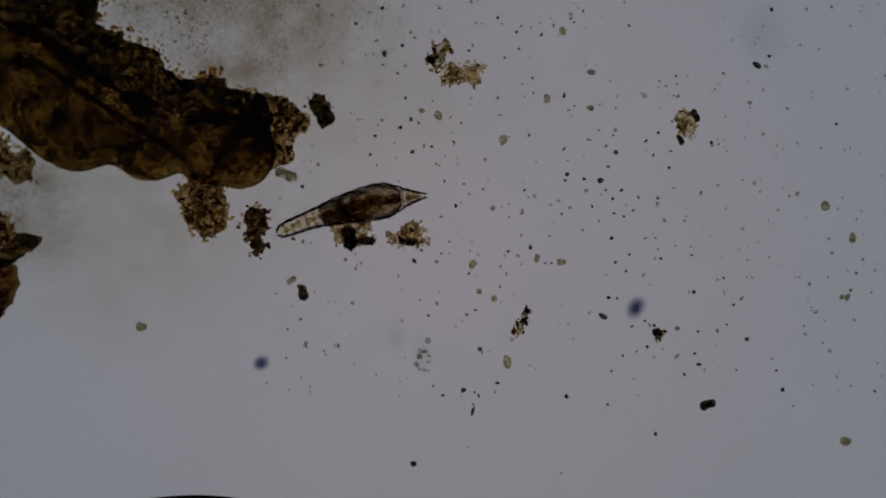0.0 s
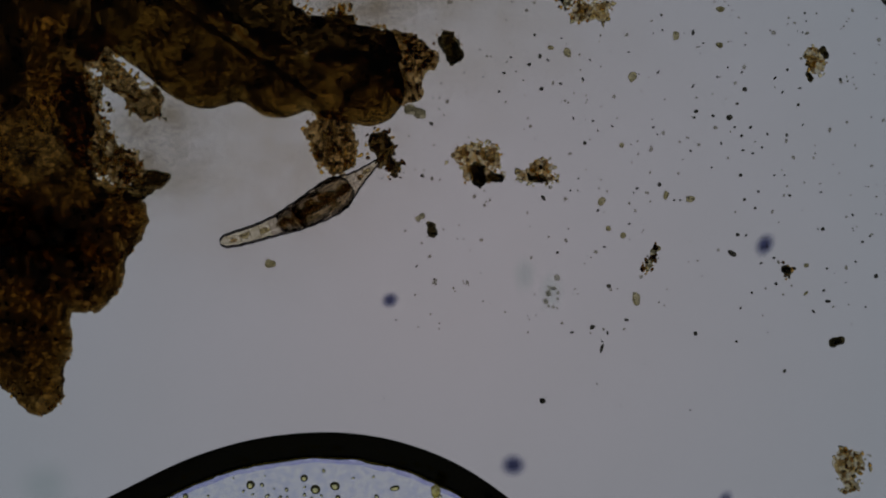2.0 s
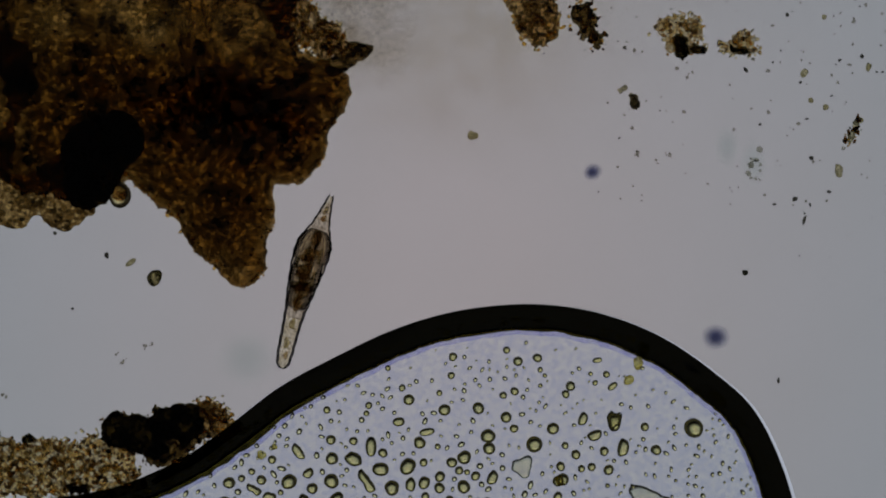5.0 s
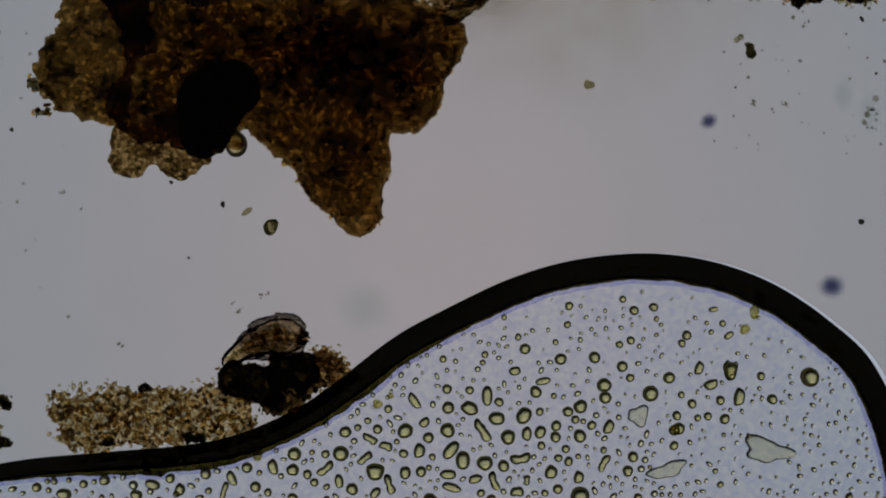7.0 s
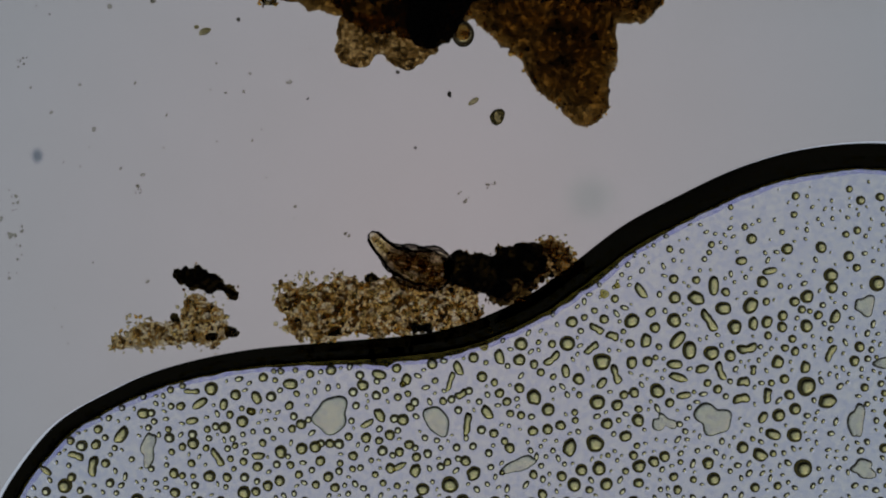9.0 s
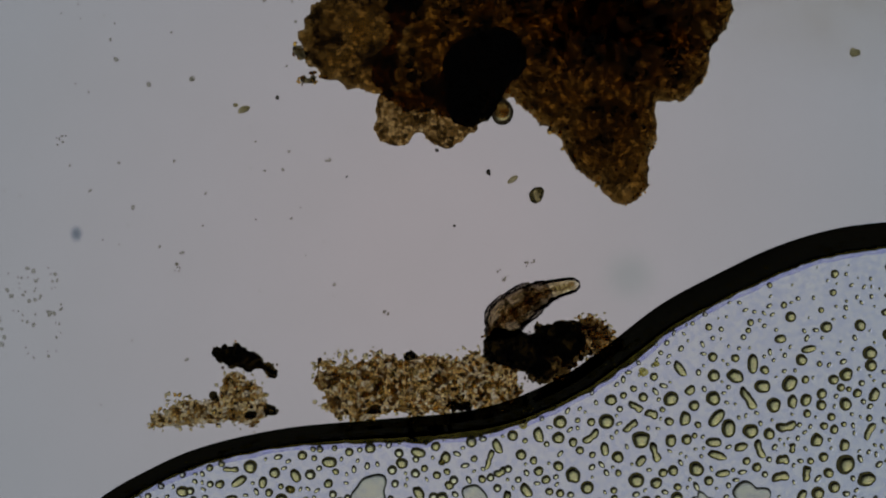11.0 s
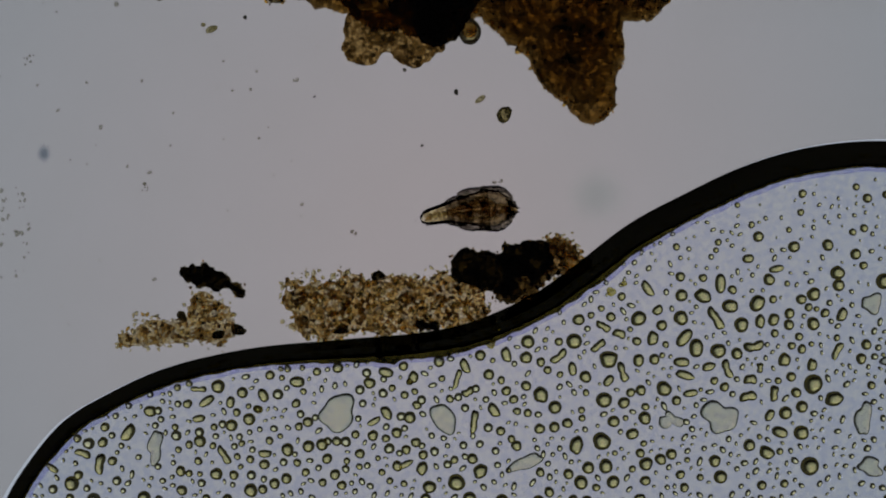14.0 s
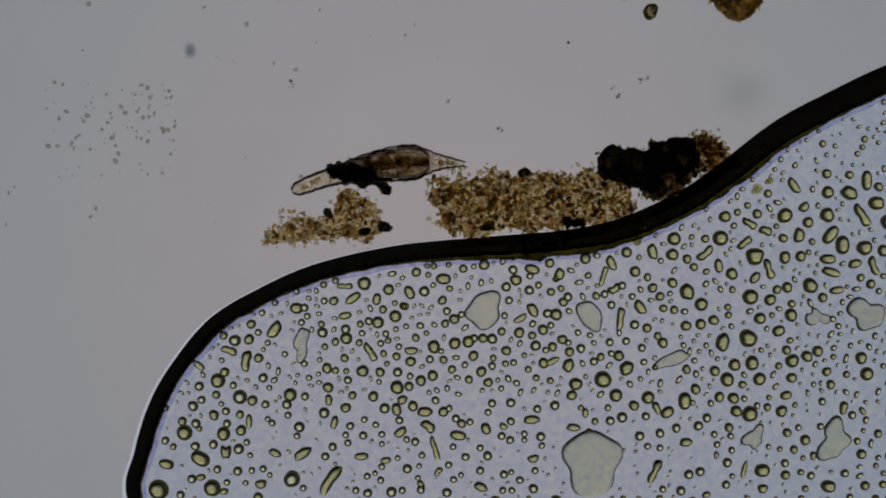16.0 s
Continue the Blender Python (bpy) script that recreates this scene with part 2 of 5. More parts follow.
CUTICLE = skin("clear_cuticle", (0.78, 0.71, 0.52), (0.98, 0.94, 0.78))
TRUNK = skin("brown_cuticle", (0.54, 0.48, 0.37), (0.8, 0.73, 0.6))
# the dark outline that bent light gives the body, put into strips of colour
MARGIN = skin("dark_margin", (0.025, 0.025, 0.035), (0.12, 0.12, 0.15))
PLATE = skin("brown_plate", (0.34, 0.3, 0.22), (0.68, 0.61, 0.48))
# softer inner step of the same painted outline
SMOKE = skin("soft_margin", (0.3, 0.3, 0.33), (0.52, 0.52, 0.57))
STRAND = skin("brown_strand", (0.3, 0.25, 0.17), (0.62, 0.55, 0.42))
GUT = stained("amber_gut", [(0.0, (0.5, 0.33, 0.13)), (0.4, (0.88, 0.66, 0.34)), (1.0, (1.0, 0.93, 0.7))],
              [(0.36, (0.45, 0.38, 0.28)), (0.56, (1, 0.97, 0.9))], 0.006, 0.025, faces=1)
GUT_DARK = stained("brown_gut", [(0.0, (0.34, 0.23, 0.1)), (0.5, (0.7, 0.52, 0.3)), (1.0, (0.97, 0.86, 0.62))],
                   [(0.38, (0.35, 0.3, 0.24)), (0.56, (1, 0.97, 0.9))], 0.006, 0.025, faces=1)
PALE_GUT = stained("yellowish_gut", [(0.0, (0.5, 0.42, 0.2)), (0.4, (0.95, 0.9, 0.62)), (1.0, (1.0, 1.0, 0.85))],
                   [(0.36, (0.6, 0.52, 0.36)), (0.5, (1, 0.97, 0.9))], 0.006, 0.02, faces=1)
CLEAR_CHIP = lens("clear_granule", (0.98, 0.94, 0.78), 1.12, 0.0, 0.25, 0.006, (0.8, 0.72, 0.5))
AMBER_CHIP = lens("amber_granule", (0.97, 0.8, 0.42), 1.12, 0.0, 0.25, 0.006, (0.7, 0.53, 0.23))
BROWN_CHIP = lens("brown_granule", (0.6, 0.4, 0.15), 1.14, 0.0, 0.25, 0.006, (0.16, 0.1, 0.035))
EDGE_BAND = film("olive_band", (0.27, 0.25, 0.10), (0.6, 0.6, 0.5), 0.02)
BLUE_FRINGE = film("bluish_fringe", (0.9, 0.9, 1.0), (0.9, 0.9, 1.0), 0.02)


# ---- shapes ----
def lattice(x, y, seed):
    h = np.sin(x * 127.1 + y * 311.7 + seed * 74.7) * 43758.5453
    return h - np.floor(h)


def value_noise(x, y, seed):
    xi, yi = np.floor(x), np.floor(y)
    fx, fy = x - xi, y - yi
    fx, fy = fx * fx * (3 - 2 * fx), fy * fy * (3 - 2 * fy)
    a, b = lattice(xi, yi, seed), lattice(xi + 1, yi, seed)
    c, d = lattice(xi, yi + 1, seed), lattice(xi + 1, yi + 1, seed)
    return (a * (1 - fx) + b * fx) * (1 - fy) + (c * (1 - fx) + d * fx) * fy - 0.5


def lump_field(lobes, rough, size, seed, blend=18.0):
    """Inside is positive: smooth union of capsules (u1, v1, u2, v2, radius), with a ragged outline."""
    def field(x, y):
        f = np.full(x.shape, -1e3)
        for u1, v1, u2, v2, r in lobes:
            du, dv = u2 - u1, v2 - v1
            s = np.clip(((x - u1) * du + (y - v1) * dv) / max(du * du + dv * dv, 1e-6), 0, 1)
            d = r - np.hypot(x - u1 - s * du, y - v1 - s * dv)
            h = np.clip(0.5 + 0.5 * (d - f) / blend, 0, 1)
            f = f * (1 - h) + d * h + blend * h * (1 - h)
        n = value_noise(x / size, y / size, seed) + 0.6 * value_noise(x / size * 2.1, y / size * 2.1, seed + 1)
        n += 0.45 * value_noise(x / size * 4.3, y / size * 4.3, seed + 2)
        return f + rough * n
    return field


def largest_island(mask):
    """The biggest connected patch of a mask."""
    name = np.where(mask, np.arange(1, mask.size + 1).reshape(mask.shape), 0)
    for _ in range(4000):
        grown = name.copy()
        for axis in (0, 1):
            for way in (1, -1):
                grown = np.maximum(grown, np.roll(name, way, axis))
        grown = np.where(mask, grown, 0)
        if (grown == name).all():
            break
        name = grown
    ids, counts = np.unique(name[mask], return_counts=True)
    return name == ids[counts.argmax()]


def pillow(lobes, rough, size, seed, step, tall, level=0.0, base=0.004, wide=30.0, inset=0.0, lumpy=0.35, dips=()):
    """A lump that sits flat on the slide over the plan of the lobes; tall in metres, wide: the rounded shoulder."""
    field = lump_field(lobes, rough, size, seed)
    pad = rough + size * 0.5 + 2 * step
    u0 = min(min(a[0], a[2]) - a[4] for a in lobes) - pad
    u1 = max(max(a[0], a[2]) + a[4] for a in lobes) + pad
    v0 = min(min(a[1], a[3]) - a[4] for a in lobes) - pad
    v1 = max(max(a[1], a[3]) + a[4] for a in lobes) + pad
    us, vs = np.arange(u0, u1, step), np.arange(v0, v1, step)
    x, y = np.meshgrid(us, vs)
    f = field(x, y) - inset
    inside = largest_island(f > 0)
    f = np.where(inside, f, np.minimum(f, -0.01))
    gy, gx = np.gradient(f, step)
    g2 = np.maximum(gx * gx + gy * gy, 0.2)
    keep = inside[:-1, :-1] | inside[1:, :-1] | inside[:-1, 1:] | inside[1:, 1:]
    move = np.where(inside, 0, np.clip(-f / g2, 0, step * 1.3))
    px, py = x + gx * move, y + gy * move
    q = np.clip(f / wide, 0, 1)
    bumps = 1 + lumpy * (value_noise(x / 14, y / 14, seed + 5) + 0.7 * value_noise(x / 40, y / 40, seed + 6))
    for du, dv, dr, low in dips:
        bumps = bumps * (1 - low * np.exp(-((x - du) ** 2 + (y - dv) ** 2) / dr ** 2))
    t = np.where(inside, tall * np.sqrt(1 - (1 - q) ** 2) * bumps + 0.0008, 0)
    rows, cols = np.nonzero(keep)
    top = -np.ones(f.shape, int)
    verts = []
    used = np.zeros(f.shape, bool)
    for a, b in ((0, 0), (1, 0), (0, 1), (1, 1)):
        used[rows + a, cols + b] = True
    for i, j in zip(*np.nonzero(used)):
        p = at(px[i, j], py[i, j])
        top[i, j] = len(verts)
        verts.append((p.x, p.y, base + level + t[i, j]))
    faces = []
    for i, j in zip(rows, cols):
        ring = ((i, j), (i + 1, j), (i + 1, j + 1), (i, j + 1))
        faces.append([top[c] for c in ring])
    return verts, faces


def solid(name, verts, faces, mat, parent=None, smooth=True, label="", origin=None):
    me = bpy.data.meshes.new(name)
    if origin is not None:
        verts = [(x - origin[0], y - origin[1], z - origin[2]) for x, y, z in verts]
    me.from_pydata(verts, [], faces)
    me.materials.append(mat)
    if smooth:
        me.polygons.foreach_set("use_smooth", [True] * len(me.polygons))
    ob = new(name, me)
    if origin is not None and parent is None:
        ob.location = origin
    if parent is not None:
        ob.parent = parent
    if label:
        tagged(ob, label)
    return ob


def empty(name, place, label, category, group="", kind=""):
    ob = new(name)
    ob.location = place
    return tagged(ob, label, category, group, kind)


def ball(n=2):
    bm = bmesh.new()
    bmesh.ops.create_icosphere(bm, subdivisions=n, radius=1)
    v = [tuple(p.co) for p in bm.verts]
    f = [[p.index for p in q.verts] for q in bm.faces]
    bm.free()
    return np.array(v), f


BALL1, BALL2, BALL3 = ball(1), ball(2), ball(3)


def pebble(u, v, ru, rv, turn, seed, rough=0.25, flat=0.7, kind=BALL2, base=0.004):
    """An uneven grain resting on the slide."""
    p, f = kind
    rng = np.random.default_rng(seed)
    k = rng.normal(size=(5, 3))
    ph = rng.uniform(0, 6.28, 5)
    w = 1 + rough * sum(np.sin(p @ k[i] * 2.2 + ph[i]) for i in range(5)) / 2.5
    q = p * w[:, None]
    a = radians(turn)
    x, y = q[:, 0] * ru, q[:, 1] * rv
    x, y = x * math.cos(a) - y * math.sin(a), x * math.sin(a) + y * math.cos(a)
    z = q[:, 2] * min(ru, rv) * flat
    z = z - z.min()
    c = at(u, v)
    return [(c.x + i * U, c.y + j * U, base + h * U) for i, j, h in zip(x, y, z)], [list(s) for s in f]


def joined(bodies):
    verts, faces = [], []
    for v, f in bodies:
        n = len(verts)
        verts += v
        faces += [[i + n for i in q] for q in f]
    return verts, faces


# ---- glass slide and lamp ----
def slab():
    lo, hi = at(-1700, 2300), at(4200, -1900)
    bm = bmesh.new()
    bmesh.ops.create_cube(bm, size=1)
    for v in bm.verts:
        v.co = ((lo.x if v.co.x < 0 else hi.x), (lo.y if v.co.y < 0 else hi.y), (-0.12 if v.co.z < 0 else 0.0))
    bmesh.ops.bevel(bm, geom=[e for e in bm.edges], offset=0.01, segments=2, affect="EDGES")
    me = bpy.data.meshes.new("ground")
    bm.to_mesh(me)
    bm.free()
    me.materials.append(GLASS)
    return tagged(new("ground", me), "clear glass microscope slide under the wet mount", "glass slide", kind="structure")


slab()


def ring(radius, z, n=96):
    return [(radius * math.cos(6.2831853 * i / n), radius * math.sin(6.2831853 * i / n), z) for i in range(n)]


def lamp():
    base = empty("condenser_lamp", at(784 + PATH[0][1], 441 + PATH[0][2], -8.0), "round glowing condenser lamp below the glass slide", "lamp")
    n = 96
    v = ring(4.5, 0.0) + ring(4.5, -0.06)
    f = [list(range(n)), list(reversed(range(n, 2 * n)))] + [[i, i + n, (i + 1) % n + n, (i + 1) % n] for i in range(n)]
    glow = solid("diffuser", v, f, lamp_glow(), base, False, "glowing frosted diffuser disc")
    m, nt, out = material("black_housing")
    link(nt, node(nt, "ShaderNodeBsdfPrincipled", Base_Color=(0.01, 0.01, 0.011, 1), Roughness=0.6).outputs[0], out.inputs[0])
    v = ring(4.51, 0.02) + ring(4.8, 0.02) + ring(4.8, -0.5) + ring(4.51, -0.5)
    f = []
    for k in range(4):
        a, b = k * n, (k + 1) % 4 * n
        f += [[a + i, b + i, b + (i + 1) % n, a + (i + 1) % n] for i in range(n)]
    solid("housing", v, f, m, base, False, "matt black lamp housing ring")
    return base


LAMP = lamp()


# ---- the air bubble: meniscus rim, water film round it ----
RIM_LINE = [(-46, 1068), (-33, 986), (-9, 906), (29, 836), (99, 751), (189, 696), (289, 653), (429, 621), (579, 606), (729, 593), (829, 571),
            (929, 526), (1000, 477), (1100, 401), (1200, 347), (1300, 300), (1400, 269), (1500, 255), (1590, 256), (1680, 273), (1774, 310), (1867, 372),
            (1947, 450), (2005, 584), (2025, 720), (2010, 900), (1900, 1150), (1500, 1330), (900, 1380), (300, 1340), (20, 1220)]


def closed_spline(points, per=12):
    p = np.array(points, float)
    out = []
    for i in range(len(p)):
        a, b, c, d = p[i - 1], p[i], p[(i + 1) % len(p)], p[(i + 2) % len(p)]
        for k in range(per):
            t = k / per
            out.append(0.5 * (2 * b + (c - a) * t + (2 * a - 5 * b + 4 * c - d) * t * t + (3 * b - a - 3 * c + d) * t ** 3))
    return np.array(out)


LINE = closed_spline(RIM_LINE)
TAN_LINE = np.roll(LINE, -1, 0) - np.roll(LINE, 1, 0)
TAN_LINE /= np.linalg.norm(TAN_LINE, axis=1)[:, None]
INWARD = np.stack([-TAN_LINE[:, 1], TAN_LINE[:, 0]], 1)
WIDTH = np.interp(LINE[:, 0], [-50, 100, 500, 900, 1200, 1500, 2030], [25, 27, 32, 41, 45, 44, 48])


def offset_line(share, extra=0.0):
    return LINE + INWARD * (WIDTH * share + extra)[:, None]


def bubble():
    n = len(LINE)
    base = empty("air_bubble", at(1000, 900), "large air bubble with a black meniscus rim on the slide", "air bubble")
    wob = 1.6 * value_noise(LINE[:, 0] / 9, LINE[:, 1] / 9, 3) + 2.2 * value_noise(LINE[:, 0] / 31, LINE[:, 1] / 31, 4)
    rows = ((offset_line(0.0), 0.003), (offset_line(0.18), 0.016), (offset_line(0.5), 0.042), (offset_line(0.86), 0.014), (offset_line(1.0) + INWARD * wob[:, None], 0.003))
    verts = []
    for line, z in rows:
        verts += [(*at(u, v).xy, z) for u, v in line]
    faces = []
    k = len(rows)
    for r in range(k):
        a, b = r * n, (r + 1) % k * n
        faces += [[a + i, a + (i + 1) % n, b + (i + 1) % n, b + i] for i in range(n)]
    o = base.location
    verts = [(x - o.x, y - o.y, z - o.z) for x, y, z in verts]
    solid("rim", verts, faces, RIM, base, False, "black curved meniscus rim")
    wave = 2.5 * value_noise(LINE[:, 0] / 12, LINE[:, 1] / 12, 8)
    a = offset_line(1.0, -0.5) + INWARD * wob[:, None]
    # the band widens round two stretches of the upper rim
    upper = LINE[:, 1] < 800
    swell = np.where(upper, 8 * np.exp(-((LINE[:, 0] - 680) / 140) ** 2) + 5 * np.exp(-((LINE[:, 0] - 1020) / 130) ** 2), 0) * (1 + 1.2 * value_noise(LINE[:, 0] / 20, LINE[:, 1] / 20, 9))
    b = offset_line(1.0, 3.5) + INWARD * (wob + wave + swell)[:, None]
    v = []
    for line, h in ((a, 0.006), (b, 0.006), (b, 0.004), (a, 0.004)):
        v += [(at(p, q).x - o.x, at(p, q).y - o.y, h) for p, q in line]
    f = []
    for r in range(4):
        c, d = r * n, (r + 1) % 4 * n
        f += [[c + i, c + (i + 1) % n, d + (i + 1) % n, d + i] for i in range(n)]
    solid("edge_film", v, f, EDGE_BAND, base, False, "brown olive band along the inner edge")
    # blue colour fringe of the lens along the rim, painted as a thin band
    wave = 3.0 * value_noise(LINE[:, 0] / 25, LINE[:, 1] / 25, 11)
    c = offset_line(1.0, 11.0) + INWARD * (wob + wave + swell)[:, None]
    v = [(at(p, q).x - o.x, at(p, q).y - o.y, h) for line, h in ((b, 0.0045), (c, 0.0045), (c, 0.0035), (b, 0.0035)) for p, q in line]
    solid("wet_film", v, f, BLUE_FRINGE, base, False, "thin bluish colour fringe painted inside the rim")
    return base


BUBBLE = bubble()


def water():
    from mathutils.geometry import tessellate_polygon
    # narrow gap left beside the rim stands in for its bright outline
    hole = [(*at(u, v).xy, 0.0) for u, v in offset_line(0.0, -0.9)]
    lo, hi = at(-1690, 2290), at(4190, -1890)
    outer = [(lo.x, lo.y, 0), (hi.x, lo.y, 0), (hi.x, hi.y, 0), (lo.x, hi.y, 0)]
    allv = outer + hole
    tris = tessellate_polygon([[Vector(p) for p in outer], [Vector(p) for p in hole]])
    verts = [(x, y, 0.19) for x, y, _ in allv]
    ob = solid("water", verts, [list(t) for t in tris], WATER, None, False)
    tagged(ob, "thin film of brownish pond water round the bubble", "water", kind="structure")


water()


# ---- detritus ----
def globule(label, mat, u, v, ru, rv, turn=0.0, name="globule", rise=0.002, thick=True):
    p, f = BALL3
    me = bpy.data.meshes.new(name)
    me.from_pydata([(x, y, z * 0.15) for x, y, z in p], [], [q for q in f if thick or sum(p[k][2] for k in q) > 0])
    me.materials.append(mat)
    ob = new(name, me)
    deep = min(ru, 60)
    ob.matrix_basis = Matrix.LocRotScale(at(u, v, rise + 0.15 * deep * U), Euler((0, 0, radians(turn))), (ru * U, rv * U, deep * U))
    return tagged(ob, label)


def piece(name, body, mat, parent, label="", smooth=True, kind=""):
    o = parent.location
    v = [(x - o.x, y - o.y, z - o.z) for x, y, z in body[0]]
    return tagged(solid(name, v, body[1], mat, parent, smooth, label), kind=kind)


def shard(u, v, r, turn, seed, base):
    """A small angular chip of mineral or humus: few facets, blunt corners."""
    p, f = BALL1
    rng = np.random.default_rng(seed)
    k = rng.normal(size=(4, 3))
    ph = rng.uniform(0, 6.28, 4)
    w = 1 + 0.22 * sum(np.sin(p @ k[i] * 2.6 + ph[i]) for i in range(4))
    w = np.clip(w, 0.55, 1.45)
    q = p * w[:, None]
    cut = rng.normal(size=(3, 3))
    for n in cut / np.linalg.norm(cut, axis=1)[:, None]:
        d = np.maximum(q @ n - 0.6, 0)
        q = q - d[:, None] * n
    wide = rng.uniform(0.55, 1.0)
    x, y = q[:, 0] * r, q[:, 1] * r * wide
    c, s = math.cos(turn), math.sin(turn)
    x, y, z = x * c - y * s, x * s + y * c, q[:, 2] * r * 0.75
    z = z - z.min()
    o = at(u, v)
    return [(o.x + i * U, o.y + j * U, base + h * U) for i, j, h in zip(x, y, z)], [list(t) for t in f]


def chips(lobes, count, small, big, seed, rough, size, fseed, lo=-6.0, hi=999.0, base=0.004, tall=0.0):
    """Loose angular granules over a floc: lo and hi bound how far inside its border they lie."""
    rng = np.random.default_rng(seed)
    field = lump_field(lobes, rough, size, fseed)
    pad = 8
    u0 = min(min(a[0], a[2]) - a[4] for a in lobes) - pad
    u1 = max(max(a[0], a[2]) + a[4] for a in lobes) + pad
    v0 = min(min(a[1], a[3]) - a[4] for a in lobes) - pad
    v1 = max(max(a[1], a[3]) + a[4] for a in lobes) + pad
    xs, ys = rng.uniform(u0, u1, count * 80), rng.uniform(v0, v1, count * 80)
    f = field(xs, ys)
    ok = np.nonzero((f > lo) & (f < hi))[0][:count]
    out = []
    for k in ok:
        r = small + (big - small) * rng.uniform() ** 2
        rise = tall * math.sqrt(1 - (1 - min(max(f[k] / 22, 0), 1)) ** 2) if tall else 0.0
        out.append(shard(xs[k], ys[k], r, rng.uniform(0, 6.28), int(rng.integers(1e6)), base + rise))
    return joined(out)


def centre(lobes):
    return at(sum(a[0] + a[2] for a in lobes) / 2 / len(lobes), sum(a[1] + a[3] for a in lobes) / 2 / len(lobes))


# The great brown mass with its two points and the dark horn.
HUMUS = [(1004, -120, 1008, 100, 83), (945, 60, 1012, 155, 32), (1024, 150, 1036, 184, 38), (1110, -110, 1098, -50, 88), (900, -200, 950, -20, 120), (715, -160, 745, -30, 102),
         (640, -10, 660, 10, 50), (860, -330, 700, -250, 130), (930, -560, 900, -420, 190),
         (1040, -300, 990, -480, 90), (1150, -140, 1180, -120, 45), (1010, -600, 990, -730, 135), (1120, 5, 1140, 5, 24),
         (1040, -235, 1070, -190, 62), (1010, -330, 1040, -270, 60), (1070, -560, 1120, -560, 66), (1120, -690, 1130, -640, 60), (1090, -475, 1104, -440, 44)]
# thin and thick places of the mass: u, v, reach, share of height lost
HUMUS_DIPS = [(825, -270, 70, 0.55), (700, -250, 55, 0.45), (880, -215, 35, 0.35), (800, -120, 90, -0.35), (1050, -240, 85, 0.45), (1030, -110, 70, -0.45), (890, -230, 60, 0.3), (1120, -60, 60, -0.35), (950, -80, 80, -0.4),
              (1040, 60, 60, -0.2), (1035, 195, 24, 0.4)]
HUMUS_CORE = [(940, -540, 150, 110, 0), (1020, -85, 115, 105, 20), (960, -410, 70, 100, 0)]


def humus_mass():
    ob = empty("detritus_mass", centre(HUMUS), "great lump of brown translucent detritus with ragged granular edges", "detritus")
    piece("body", pillow(HUMUS, 10, 20, 12, 4.5, 0.13, base=0.006, wide=50, inset=-2, dips=HUMUS_DIPS), BROWN, ob, "brown translucent humus")
    for u, v, a, b, turn in HUMUS_CORE:
        core = globule("dense dark core", DENSE, u, v, a, b, turn, "core", 0.03, False)
        core.parent = ob
        core.location = core.location - ob.location
    piece("pale_lobe", pillow([(735, 30, 738, 60, 44), (630, 55, 632, 86, 36), (700, 50, 716, 78, 45)], 9, 18, 17, 4.0, 0.08, base=0.02), RUST, ob, "tan granular lobe")
    piece("pale_lobe", pillow([(590, -150, 550, -70, 84), (540, -40, 590, -15, 44)], 18, 22, 18, 4.0, 0.075, base=0.012), BROWN, ob, "rusty brown granular lobe")
    piece("black_clot", pillow([(765, -20, 812, -38, 50), (778, 12, 765, 38, 46), (752, 60, 756, 66, 16)], 7, 22, 14, 4.0, 0.10, base=0.014), DARK, ob, "opaque black clot")
    piece("horn", pillow([(1200, -166, 1232, -190, 18), (1234, -193, 1258, -197, 9)], 5, 10, 15, 2.5, 0.045, base=0.005), CRUST_MAT, ob, "dark horn on the rim")
    piece("granules", chips(HUMUS, 330, 2.5, 6, 16, 10, 20, 12, -4, 9), AMBER_CHIP, ob, "loose amber granules on the edge", False, "stuff")
    piece("granules", chips(HUMUS, 320, 3, 6, 19, 10, 20, 12, 6, 999, 0.13), BROWN_CHIP, ob, "brown granules over the lump", False, "stuff")
    return ob


# The amber sausage of tissue with its swollen lower side and dark crust.
SAUSAGE = [(1215, -496, 1300, -436, 90), (1300, -420, 1330, -398, 80), (1420, -394, 1460, -369, 68), (1560, -364, 1615, -354, 66)]
CRUST = [(1230, -626, 1310, -596, 60), (1320, -560, 1440, -494, 46), (1440, -478, 1560, -440, 40), (1570, -446, 1640, -416, 36)]


